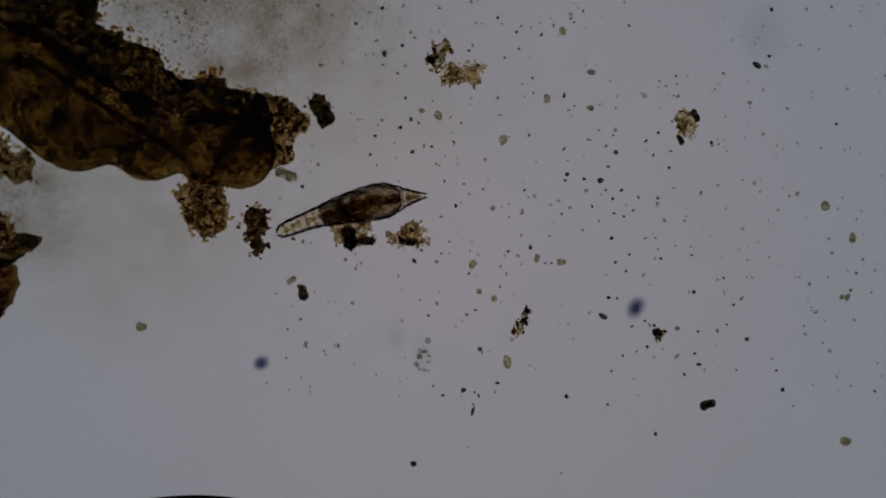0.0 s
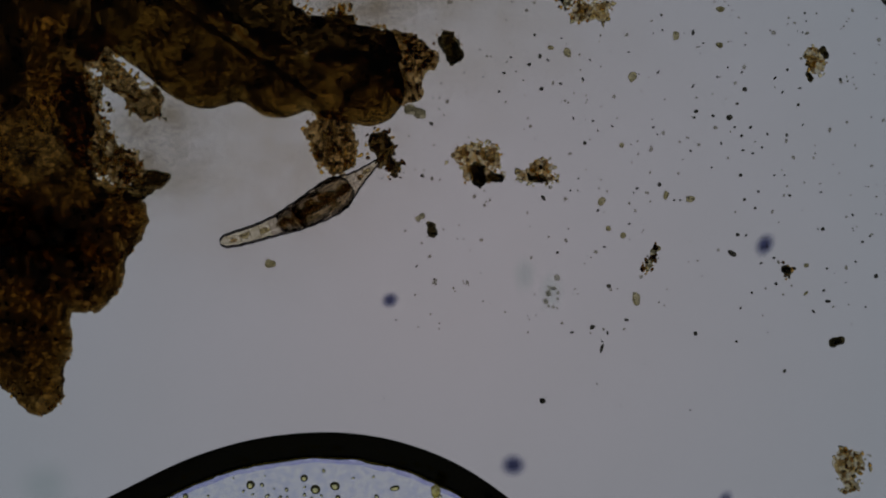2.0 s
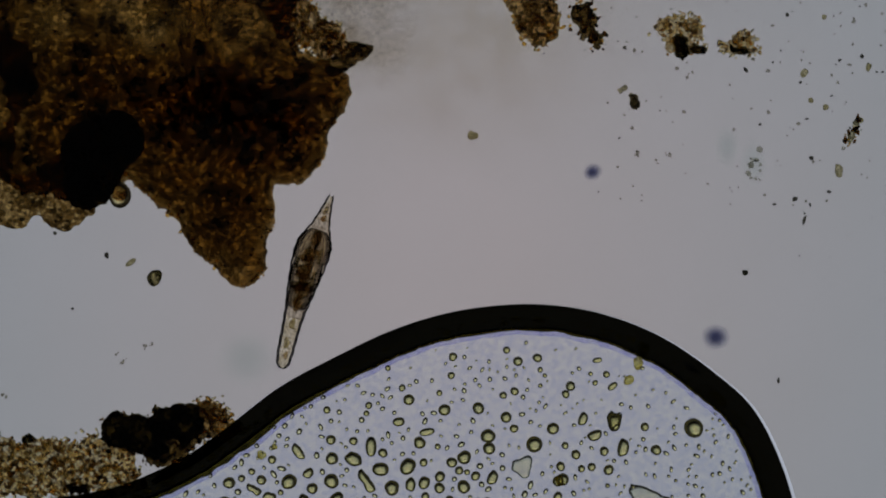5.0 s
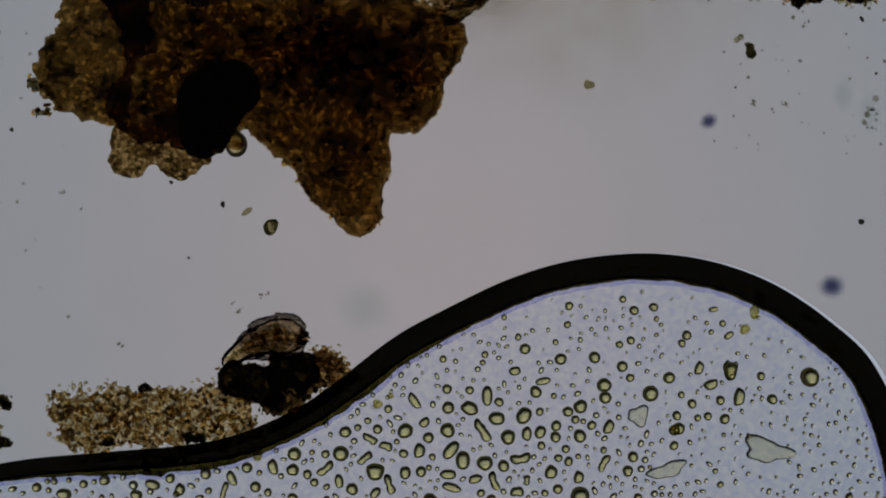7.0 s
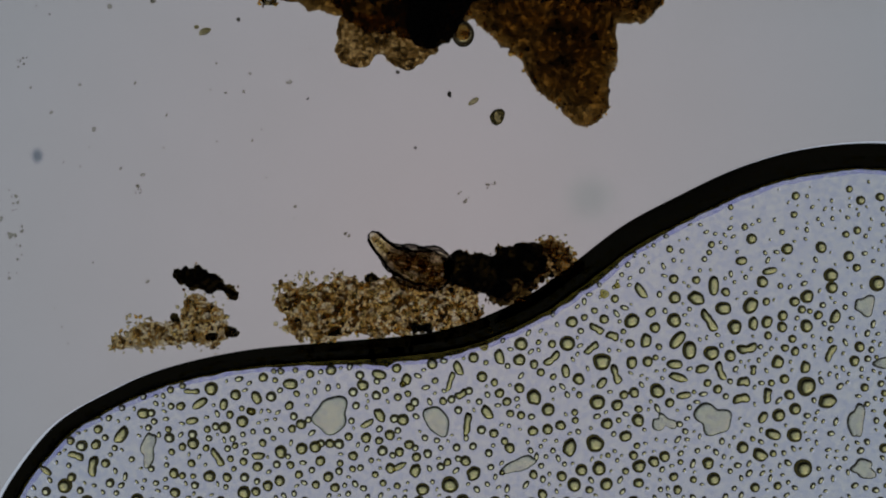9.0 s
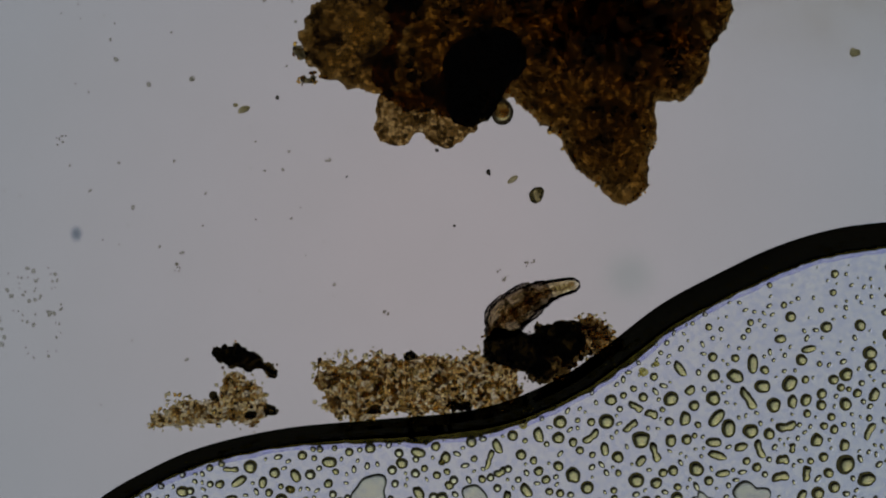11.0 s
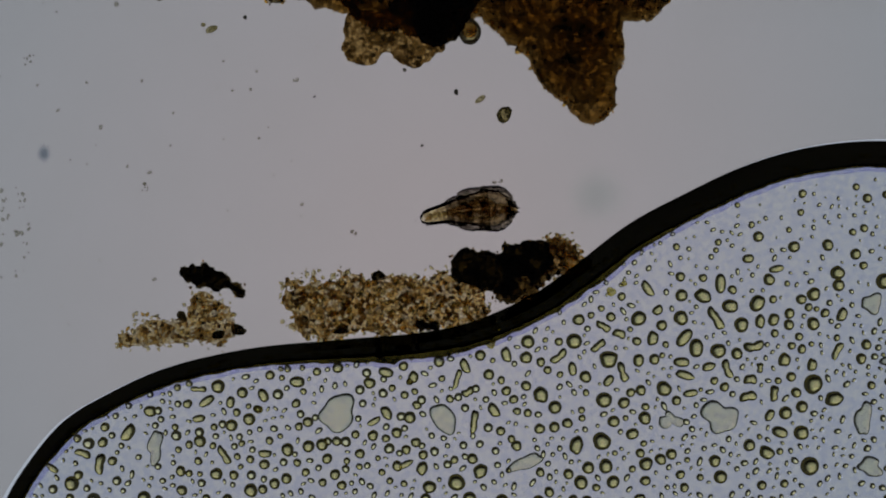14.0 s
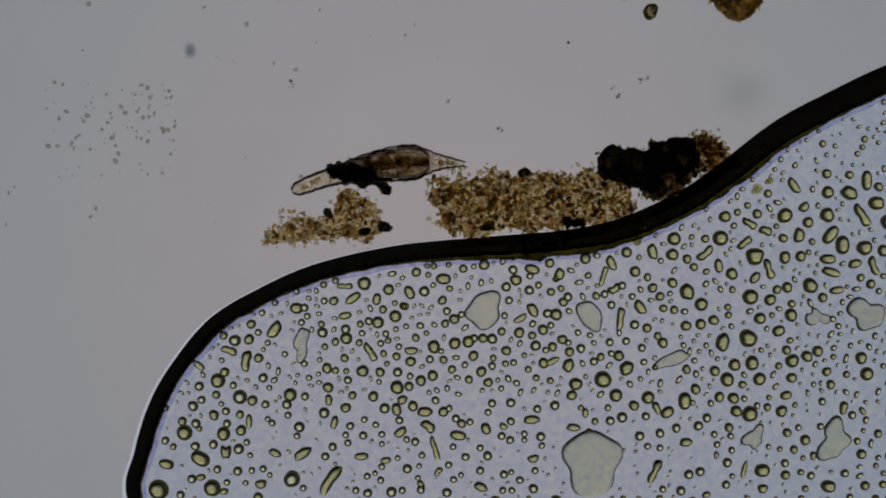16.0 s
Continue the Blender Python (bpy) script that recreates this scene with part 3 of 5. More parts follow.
def sausage():
    ob = empty("tissue_fragment", centre(SAUSAGE), "amber-brown sausage of plant tissue with lobed underside", "plant tissue")
    piece("body", pillow(SAUSAGE, 3, 30, 21, 4.5, 0.14, base=0.008, wide=60, dips=[(1625, -375, 60, -0.15)]), AMBER, ob, "amber translucent tissue")
    piece("crust", pillow(CRUST, 18, 24, 22, 4.5, 0.09, base=0.01), CRUST_MAT, ob, "dark crust along the upper side")
    piece("crust", pillow([(1150, -735, 1310, -720, 58)], 18, 24, 27, 4.5, 0.08, base=0.01), CRUST_MAT, ob, "dark crust along the upper side")
    piece("furrow", pillow([(1250, -520, 1340, -458, 5), (1340, -458, 1440, -396, 4), (1440, -396, 1520, -340, 5)], 3, 10, 23, 2.5, 0.03, base=0.012), CRUST_MAT, ob, "dark lengthwise furrow")
    piece("wedge", pillow([(1668, -425, 1700, -408, 34), (1662, -375, 1686, -352, 26), (1705, -408, 1730, -406, 13)], 10, 18, 24, 3.5, 0.07), RUST, ob, "tan granular wedge at the tip")
    piece("granules", chips([(1668, -425, 1700, -408, 34), (1662, -375, 1686, -352, 26)], 90, 3, 7, 28, 10, 18, 24, 0), BROWN_CHIP, ob, "brown granules on the wedge", False, "stuff")
    piece("granules", chips(CRUST, 330, 3, 7, 25, 18, 24, 22, -11, 4), AMBER_CHIP, ob, "loose amber granules along the crust", False, "stuff")
    return ob


# Smaller flocs: name, label, material, lobes, roughness, height
def floc(name, label, mat, lobes, rough, tall, seed, size=16.0, dark=(), grains=30, category="floc"):
    ob = empty(name, centre(lobes), label, category)
    piece("body", pillow(lobes, rough, size, seed, 3.0, tall, wide=22, inset=2), mat, ob)
    for k, lobe in enumerate(dark):
        piece("dark_patch", pillow([lobe], rough * 0.6, size, seed + 2 + k, 3.0, tall * 0.55, base=0.008, wide=18), DARK, ob, "dark dense patch")
    if grains:
        chip = {TAN: (CLEAR_CHIP, AMBER_CHIP), RUST: (AMBER_CHIP, CLEAR_CHIP)}.get(mat, (BROWN_CHIP, AMBER_CHIP))
        piece("granules", chips(lobes, int(grains * (0.7 if mat is DARK else 1.6)), 3.0, 6.5, seed + 3, rough, size, seed, -5), chip[0], ob, "loose granules", False, "stuff")
        piece("granules", chips(lobes, grains, 2.5, 6.0, seed + 4, rough, size, seed, -3, 999, 0.004, tall * 0.6), chip[1], ob, "loose granules", False, "stuff")
        if mat in (TAN, RUST) and grains > 40:
            piece("granules", chips(lobes, grains // 3, 2.5, 7.0, seed + 5, rough, size, seed, -9, 0), CLEAR_CHIP, ob, "pale clear granules round the edge", False, "stuff")
    return ob


humus_mass()
sausage()


floc("granular_floc", "tan granular floc hanging in the hollow of the brown mass", RUST, [(1115, -432, 1150, -435, 24), (1140, -415, 1215, -330, 26), (1215, -330, 1235, -330, 22)], 18, 0.05, 31, 20, (), 50)
floc("granular_floc", "tan granular floc along the hollow of the brown mass", RUST, [(1105, -350, 1125, -250, 38), (1125, -250, 1190, -203, 30)], 20, 0.05, 35, 20, (), 170)
floc("granular_floc", "brown granular floc under the amber tissue", RUST, [(1548, -275, 1560, -245, 44)], 14, 0.06, 41, 16, (), 40)
SWUNG = floc("dark_floc", "dark brown crumbly floc beside the tan floc", CRUST_MAT, [(1634, -264, 1642, -247, 21), (1650, -232, 1660, -222, 12), (1660, -216, 1664, -208, 8)], 14, 0.05, 45, 14, (), 24)
floc("dark_flake", "blackish flake beside the tan wedge of tissue", DARK, [(1757, -438, 1768, -412, 17)], 10, 0.04, 49, 12, (), 10)
floc("granular_floc", "tan floc with a black clot at its base", TAN, [(1785, -235, 1830, -235, 24), (1795, -205, 1850, -198, 12)], 14, 0.05, 53, 14, [(1810, -212, 1814, -190, 12), (1835, -198, 1850, -196, 9)], 30)
floc("granular_floc", "small tan and black crumbly floc", TAN, [(1900, -205, 1935, -205, 16), (1920, -220, 1938, -212, 8)], 13, 0.04, 57, 12, [(1905, -196, 1925, -194, 7)], 22)
floc("dark_flake", "small blackish flake with a pale neighbour", DARK, [(1727, -112, 1731, -98, 11)], 5, 0.03, 61, 10, (), 0)
floc("pale_grain", "small pale olive grain beside a dark flake", DARK_OLIVE, [(1705, -124, 1712, -128, 8)], 4, 0.02, 65, 8, (), 0)
floc("pale_grain", "pale olive grain under the tissue tip", DARK_OLIVE, [(1690, -318, 1708, -310, 12)], 4, 0.02, 69, 9, (), 0)
floc("olive_floc", "olive green floc of small granules", DARK_OLIVE, [(1962, -515, 1974, -535, 15)], 10, 0.03, 73, 12, [(1952, -518, 1958, -514, 6)], 14)
floc("granular_floc", "tan granular floc lying alone in the water", TAN, [(1990, -490, 2028, -492, 20)], 12, 0.04, 77, 12, (), 24)
floc("granular_floc", "tan floc with a dark olive edge lying alone", TAN, [(2402, -415, 2412, -395, 17)], 8, 0.04, 81, 12, [(2420, -425, 2428, -412, 6), (2394, -380, 2398, -372, 5)], 14)
floc("olive_floc", "short chain of olive granules", DARK_OLIVE, [(2123, -70, 2110, -35, 8)], 6, 0.02, 85, 9, (), 10)
floc("dark_flake", "small dark olive flake in open water", DARK, [(2354, -35, 2360, -25, 9)], 6, 0.02, 89, 8, (), 5)
floc("dark_seed", "black oval seed-like body in open water", DARK, [(2439, 96, 2452, 91, 10)], 2, 0.03, 93, 12, (), 0)
floc("granular_floc", "tan branched floc in open water", TAN, [(2460, 300, 2480, 310, 20), (2455, 310, 2472, 350, 12)], 12, 0.04, 97, 14, (), 22)
floc("pale_grain", "tan rounded grain in open water", TAN, [(2468, 412, 2478, 414, 13)], 5, 0.03, 101, 10, (), 6)

FLOC = [(535, 540, 560, 560, 42), (560, 545, 690, 545, 52), (690, 545, 795, 545, 44), (800, 535, 815, 540, 36), (500, 530, 515, 530, 18), (760, 490, 775, 488, 10)]
floc("granular_floc", "long tan granular floc lying against the bubble rim", TAN, FLOC, 20, 0.09, 111, 20,
     [(735, 578, 760, 584, 10), (585, 590, 600, 592, 8), (655, 492, 665, 490, 6), (780, 560, 790, 562, 8)], 260)
floc("black_clot", "black lumpy clot of humus against the bubble rim", DARK, [(820, 476, 856, 482, 35), (868, 506, 890, 508, 18)], 9, 0.13, 121, 14, (), 20)
floc("dark_floc", "blackish lumpy floc between the clot and the rim", DARK, [(905, 466, 935, 462, 36)], 12, 0.1, 125, 14, (), 30)
floc("granular_floc", "dark rusty granular floc under the blackish one", CRUST_MAT, [(885, 522, 925, 510, 24), (935, 500, 960, 488, 18)], 12, 0.05, 127, 16, (), 30)
floc("granular_floc", "olive brown floc at the end of the dark floc", RUST, [(974, 448, 990, 466, 28)], 12, 0.06, 131, 12, (), 60)
floc("granular_floc", "tapering tan granular floc near the bubble rim", TAN, [(205, 607, 250, 595, 12), (250, 592, 385, 590, 24), (350, 550, 365, 560, 32)], 11, 0.06, 141, 16,
     [(311, 562, 313, 566, 8), (405, 588, 412, 588, 9), (372, 596, 378, 598, 9)], 50)
floc("black_flake", "black humus flake standing on the tan floc", DARK, [(325, 488, 350, 485, 14), (345, 495, 375, 500, 20), (385, 503, 415, 522, 11), (312, 485, 316, 488, 5)], 8, 0.1, 151, 11, (), 10)

floc("dark_flake", "small black clump on the inner edge of the rim", DARK, [(690, 620, 712, 622, 8), (722, 618, 728, 620, 5)], 6, 0.06, 173, 9, (), 0)
floc("dark_flake", "small black clump inside the bubble rim", DARK, [(657, 634, 661, 637, 6)], 4, 0.05, 177, 8, (), 0)
bud = solid("pale_bud", *pebble(819, 60, 20, 24, 10, 4, 0.06, 0.9, BALL3), BUD, None, True, "", at(819, 60, 0.004))
tagged(bud, "round clear bud hanging under the black clot", "bud")
bud_core = pebble(819, 58, 11, 13, 10, 5, 0.1, 0.7, BALL2, 0.012)
solid("core", [(x - bud.location.x, y - bud.location.y, z - bud.location.z) for x, y, z in bud_core[0]], bud_core[1], GUT, bud, True, "amber core")
floc("dark_flake", "small dark flake at the edge of the brown mass", DARK, [(458, -50, 464, -42, 11)], 5, 0.02, 165, 10, (), 6)
floc("dark_flake", "small dark flake with granules beside the brown mass", DARK, [(470, 4, 482, 2, 7), (500, -6, 508, -4, 5)], 6, 0.02, 169, 9, (), 8)


# ---- loose grains and specks in the water ----
def grain(name, label, mat, u, v, ru, rv, turn=0.0, seed=0):
    body = pebble(u, v, ru, rv, turn, seed + int(u * 7 + v * 13) % 9973, 0.22, 0.7)
    ob = solid(name, *body, mat, None, True, "", at(u, v, 0.004))
    return tagged(ob, label, name.replace("_", " "), "grains in the water")


# Dark grains: u, v, radius
GRAINS_A = [(1869, -608, 4), (1823, -581, 3.5), (1920, -565, 3), (1927, -556, 3), (1905, -542, 3.5), (1873, -527, 5.5), (1870, -508, 2.5), (1971, -608, 3), (2074, -591, 3), (2046, -581, 2), (2023, -533, 3), (2107, -566, 3), (2151, -561, 3), (2111, -536, 3), (2086, -521, 2.5), (2135, -484, 3), (2137, -458, 2), (2121, -452, 2), (2191, -453, 5.5), (1920, -411, 5.5), (1934, -405, 3.5), (1901, -397, 4.5), (1911, -449, 3), (1869, -410, 2.5), (1857, -382, 3.5), (1820, -375, 2), (1848, -349, 3), (1923, -354, 4), (1957, -363, 3), (1996, -371, 3.5), (2009, -405, 3), (2077, -419, 2.5)]
GRAINS_B = [(2129, -383, 3.5), (2191, -359, 4), (2234, -375, 2.5), (2278, -383, 3), (2283, -353, 4.5), (2209, -435, 2.5), (2202, -428, 2), (2225, -603, 2.5), (2306, -577, 3), (2389, -488, 2.5), (2391, -474, 2), (2554, -523, 4), (2558, -606, 4), (2358, -388, 3), (2336, -373, 3.5), (2349, -348, 3), (2452, -370, 3), (2474, -374, 2), (2673, -403, 3), (2380, -355, 3), (2121, -286, 3), (2128, -273, 2.5), (2196, -314, 4.5), (2193, -303, 3), (2227, -306, 3.5), (2256, -303, 6), (2265, -286, 2.5), (2293, -286, 3.5), (2269, -328, 3), (2277, -271, 3), (2241, -257, 3.5), (2279, -245, 3.5)]
GRAINS_C = [(2297, -240, 3), (2313, -250, 2.5), (2323, -273, 3.5), (2357, -272, 3), (2385, -290, 2.5), (2377, -326, 3), (2014, -297, 3), (1979, -302, 2.5), (2000, -258, 3.5), (2048, -288, 2.5), (2187, -244, 2.5), (2224, -215, 2.5), (2275, -201, 3.5), (2335, -201, 3), (2353, -201, 2), (2307, -172, 2.5), (2362, -165, 3.5), (2282, -158, 3), (2301, -143, 3), (2131, -185, 4), (2092, -178, 3.5), (2086, -170, 2), (2158, -157, 2.5), (2168, -157, 2.5), (2023, -139, 3), (2078, -115, 3), (2034, -74, 3.5), (2270, -96, 3.5), (2285, -95, 3), (1951, -64, 3.5), (1926, -161, 5), (1974, -174, 2)]
GRAINS_D = [(1988, -195, 2), (2421, -106, 3.5), (2412, -106, 2.5), (2417, -171, 3), (2473, -131, 3), (2491, -83, 3), (2504, -93, 2.5), (2311, -45, 3.5), (2334, -55, 3), (2369, -36, 4), (2357, -33, 8), (2515, -23, 4), (2338, -9, 3), (2429, 22, 5), (2422, 3, 3), (2404, 40, 4), (2567, 33, 3.5), (2578, 67, 4.5), (2496, 32, 2), (2479, -48, 2.5), (2428, -36, 2.5), (2461, -11, 2), (2708, -139, 3), (2698, -109, 3), (2658, -132, 2), (2735, -105, 2), (2741, 70, 2.5), (2268, 93, 3), (2323, 77, 2), (2295, 7, 2.5), (2275, 34, 2.5), (2260, -63, 8)]
GRAINS_E = [(1925, 198, 6), (795, 167, 6), (735, 262, 3.5), (2013, 68, 5), (1977, 77, 4), (2040, 78, 4), (2073, 55, 4), (1702, -40, 3), (1728, -292, 4), (2042, -5, 5), (1712, -200, 4), (2531, -508, 9), (2196, 80, 4), (2353, 145, 4), (2195, 79, 4), (1984, 389, 5), (422, 35, 4), (704, 128, 4), (545, 175, 3)]
for u, v, r in GRAINS_A + GRAINS_B + GRAINS_C + GRAINS_D + GRAINS_E:
    grain("dark_grain", "small dark round grain in the water", SPECK, u, v, r, r * (0.75 + 0.25 * math.sin(u)), 180 * math.sin(v), 3)
grain("dark_rod", "tiny black bent rod in the water", SPECK, 2030, 105, 3, 9, -15, 5)
# Olive grains: u, v, half sizes, turn
OLIVE_A = [(2161, -449, 6, 9, 0), (2189, -568, 7, 7, 37), (1940, -426, 4, 6, 74), (1969, -418, 6, 9, 21), (2084, -375, 9, 8, 58), (2238, -431, 6, 6, 5), (2065, -254, 5, 5, 42), (2143, -166, 8, 5, 79), (2186, -159, 8, 6, 26), (2029, -155, 7, 7, 63), (2041, -107, 5, 5, 10), (2067, -94, 6, 6, 47), (2127, -71, 6, 7, 84), (2693, -98, 6, 5, 31)]
OLIVE_B = [(2682, -96, 5, 4, 68), (2391, -42, 5, 4, 15), (2391, 8, 5, 3, 52), (2240, -495, 5, 8, 89), (1443, -45, 10, 8, 20), (838, 180, 11, 5, 30), (362, 56, 11, 6, 30), (348, 48, 5, 4, 0), (2702, -202, 8, 9, 0), (2653, -258, 7, 8, 0), (2090, 18, 7, 12, 0), (2689, 158, 10, 8, 0), (2394, 434, 12, 10, 0), (2245, 425, 10, 12, 0)]
for u, v, a, b, turn in OLIVE_A + OLIVE_B:
    grain("olive_grain", "pale olive grain in the water", OLIVE, u, v, a, b, turn, 7)


for u, v, a, b, turn in ((1735, 360, 9, 12, 0), (1719, 388, 10, 7, 30), (1070, 520, 8, 8, 0), (1092, 506, 6, 6, 0), (858, 612, 8, 9, 0)):
    grain("yellow_grain", "bright yellow clear grain inside the bubble", YELLOW, u, v, a, b, turn, 7)
grain("dark_ring_grain", "dark oval grain with an olive middle", DARK_OLIVE, 880, 208, 12, 16, -30, 9)


def speckle(name, label, mat, count, area, small, big, seed, lean=0.0):
    rng = np.random.default_rng(seed)
    out = []
    u0, v0, u1, v1 = area
    for _ in range(count):
        u, v = rng.uniform(u0, u1), v0 + (v1 - v0) * rng.uniform() ** (1 + lean)
        r = small + (big - small) * rng.uniform() ** 3
        out.append(pebble(u, v, r, r * rng.uniform(0.6, 1.0), rng.uniform(0, 180), int(rng.integers(1e6)), 0.2, 0.7, BALL1))
    v, f = joined(out)
    ob = solid(name, v, f, mat)
    return tagged(ob, label, "specks", kind="stuff")


speckle("dark_specks", "fine dark specks strewn through the water", SPECK, 90, (1560, -700, 2850, 240), 1.2, 2.4, 1, 0.4)
speckle("dark_specks", "sparse dark specks in clear water", SPECK, 22, (100, -500, 2850, 800), 1.2, 2.4, 2)
speckle("pale_specks", "fine pale specks strewn through the water", FAINT, 520, (1680, -720, 2850, 80), 2.0, 5.0, 3, 0.3)
speckle("pale_specks", "fine granules adrift beside the crust", FAINT, 170, (1330, -740, 1570, -520), 2.0, 5.0, 7)
speckle("pale_specks", "loose row of pale granules in the water", PALE, 16, (1930, -20, 1955, 40), 3.0, 7.0, 6)
speckle("pale_specks", "cluster of pale specks in clear water", PALE, 90, (-190, 330, 40, 500), 2.0, 6.0, 4)
speckle("pale_specks", "scattered pale specks in clear water", PALE, 90, (-320, -150, 560, 640), 2.0, 6.0, 5)


for k, (u, v, w, h) in enumerate(((40, 110, 9, 9), (245, 335, 8, 7), (615, 415, 5, 5), (820, 350, 14, 12), (865, 328, 14, 6), (1788, -9, 6, 5), (1732, -14, 6, 5))):
    speckle("pale_specks", "small cluster of faint specks in clear water", FAINT, 7, (u - w, v - h, u + w, v + h), 2.0, 4.5, 20 + k)
# out-of-focus dust, its blur put into soft-edged colour
for u, v, a, b, turn in ((1655, 20, 19, 16, 30), (2318, -78, 26, 19, 60), (1873, 312, 27, 24, 0), (2246, 379, 28, 17, 65)):
    tagged(globule("small bluish out-of-focus speck adrift in the water", BLUE_HAZE, u, v, a, b, turn), category="globule", group="soft globules")
for u, v, a, b in ((1480, -640, 260, 150), (1700, -600, 300, 170), (1230, -300, 190, 110), (1235, -215, 140, 100), (1600, -500, 150, 70)):
    ob = globule("thin haze of pale brown silt settled by the brown mass", SILT, u, v, a, b, 0, "silt_haze", 0.002, False)
    tagged(ob, category="silt", group="silt hazes")
tagged(globule("small faint grey out-of-focus speck adrift in the water", FAR_HAZE, 66, 276, 14, 18), category="globule", group="soft globules")
for u, v, a, b in ((1400, -210, 480, 300), (1640, -480, 680, 380)):
    ob = globule("wide thin veil of brown silt round the brown mass", SILT_THIN, u, v, a, b, 0, "silt_haze", 0.0015, False)
    tagged(ob, category="silt", group="silt hazes")
# faint blurred spots, the soft edge likewise put into the colour
for u, v, a, b in ((1045, 350, 62, 58), (2540, -560, 60, 80), (1893, -25, 24, 40), (1940, 5, 26, 45)):
    tagged(globule("large faint greyish blurred spot in the water", PALE_HAZE, u, v, a, b), category="globule", group="soft globules")


# ---- droplets on the glass inside the bubble ----
def cap(ru, rv, bend=0.0, n=16, high=0.86, waist=0.0, power=2.7, tall=None, wild=0.0, seed=0, blunt=0.0):
    """A sessile droplet: flat-topped cap with a steep edge and a flat foot; bend and waist make run-together shapes."""
    verts, faces = [], []
    steps = (1.0, 0.975, 0.945, 0.91, 0.86, 0.78, 0.62, 0.32)
    top = tall if tall else min(ru, rv) * high
    for r in steps:
        for i in range(n):
            t = 6.2831853 * i / n
            w = r * (1 + wild * (math.sin(2 * t + seed) + math.sin(3 * t + 2.3 * seed) + 0.6 * math.sin(5 * t + 1.7 * seed)))
            x, y = w * math.cos(t), w * math.sin(t)
            if blunt:
                x, y = w * math.copysign(abs(math.cos(t)) ** blunt, math.cos(t)), w * math.copysign(abs(math.sin(t)) ** blunt, math.sin(t))
            y *= 1 - waist * max(0, 1 - abs(x)) ** 2
            y += bend * (x * x - 0.3)
            verts.append((x * ru * U, y * rv * U, 0.001 + (1 - r ** power) * top * U))
    verts.append((0, -0.3 * bend * rv * U, 0.001 + top * U))
    rows = len(steps)
    for k in range(rows - 1):
        faces += [[k * n + i, k * n + (i + 1) % n, (k + 1) * n + (i + 1) % n, (k + 1) * n + i] for i in range(n)]
    faces += [[(rows - 1) * n + i, (rows - 1) * n + (i + 1) % n, rows * n] for i in range(n)]
    foot = len(verts)
    verts += [(x, y, z) for x, y, z in verts[:n]]
    faces.append(list(reversed(range(foot, foot + n))))
    return verts, faces


INNER = offset_line(1.0)


def within_bubble(u, v, margin):
    p = INNER
    q = np.roll(p, -1, 0)
    cross = ((p[:, 1] > v) != (q[:, 1] > v)) & (u < (q[:, 0] - p[:, 0]) * (v - p[:, 1]) / (q[:, 1] - p[:, 1] + 1e-9) + p[:, 0])
    if cross.sum() % 2 == 0:
        return False
    return np.hypot(p[:, 0] - u, p[:, 1] - v).min() > margin


# Flat pools: u, v, half sizes, turn, outline unrest
POOLS = [(586, 735, 34, 31, 30, 0.1), (773, 745, 29, 21, -60, 0.06), (918, 823, 32, 13, 22, 0.1), (1262, 742, 32, 28, 0, 0.14), (1516, 745, 33, 14, 85, 0.12),
         (1531, 541, 21, 16, 0, 0.16), (1175, 748, 22, 13, -25, 0.25), (263, 795, 29, 14, 80, 0.15), (1582, 637, 32, 15, 20, 0.14), (1757, 602, 38, 24, 0, 0.2),
         (1528, 830, 22, 17, 0, 0.15), (777, 1005, 55, 55, 0, 0.1), (1205, 965, 28, 34, 0, 0.2), (1063, 961, 17, 21, 0, 0.22), (1693, 458, 11, 17, 0, 0.2)]
# Round droplets: u, v, radius
ROUND_A = [(1192, 494, 8), (1232, 496, 7), (1194, 527, 10), (1284, 517, 8), (1349, 499, 10), (1381, 506, 5), (1470, 487, 12), (1472, 509, 10), (1552, 502, 13), (1428, 525, 11), (1406, 534, 9),
           (1356, 534, 7), (1419, 548, 7), (1433, 551, 5), (1448, 558, 8), (1385, 559, 9), (1384, 579, 9), (1427, 577, 11), (1300, 579, 12), (1088, 529, 7), (1052, 550, 6), (1034, 562, 6),
           (1069, 565, 8), (1118, 568, 13), (1193, 567, 12), (1159, 580, 9), (1103, 587, 5), (1115, 608, 8), (1166, 614, 6), (1259, 625, 13), (1292, 630, 10), (1359, 594, 7), (1402, 600, 7)]
ROUND_B = [(1389, 616, 7), (1407, 622, 8), (1424, 613, 5), (1469, 602, 6), (1521, 614, 9), (1512, 639, 9), (1551, 632, 4), (1530, 686, 7), (1388, 671, 8), (1365, 678, 6), (1397, 699, 9),
           (1427, 684, 16), (1146, 640, 9), (1160, 633, 5), (1252, 678, 7), (1270, 689, 8), (1228, 694, 4), (1122, 695, 9), (1104, 699, 8), (1163, 692, 13), (1092, 717, 10), (1130, 724, 7),
           (1185, 713, 8), (1057, 712, 13), (1024, 671, 10), (1129, 744, 11), (1074, 750, 10), (1095, 744, 5), (1378, 735, 11), (1407, 724, 10), (1314, 792, 10), (1332, 777, 5), (1127, 789, 6)]
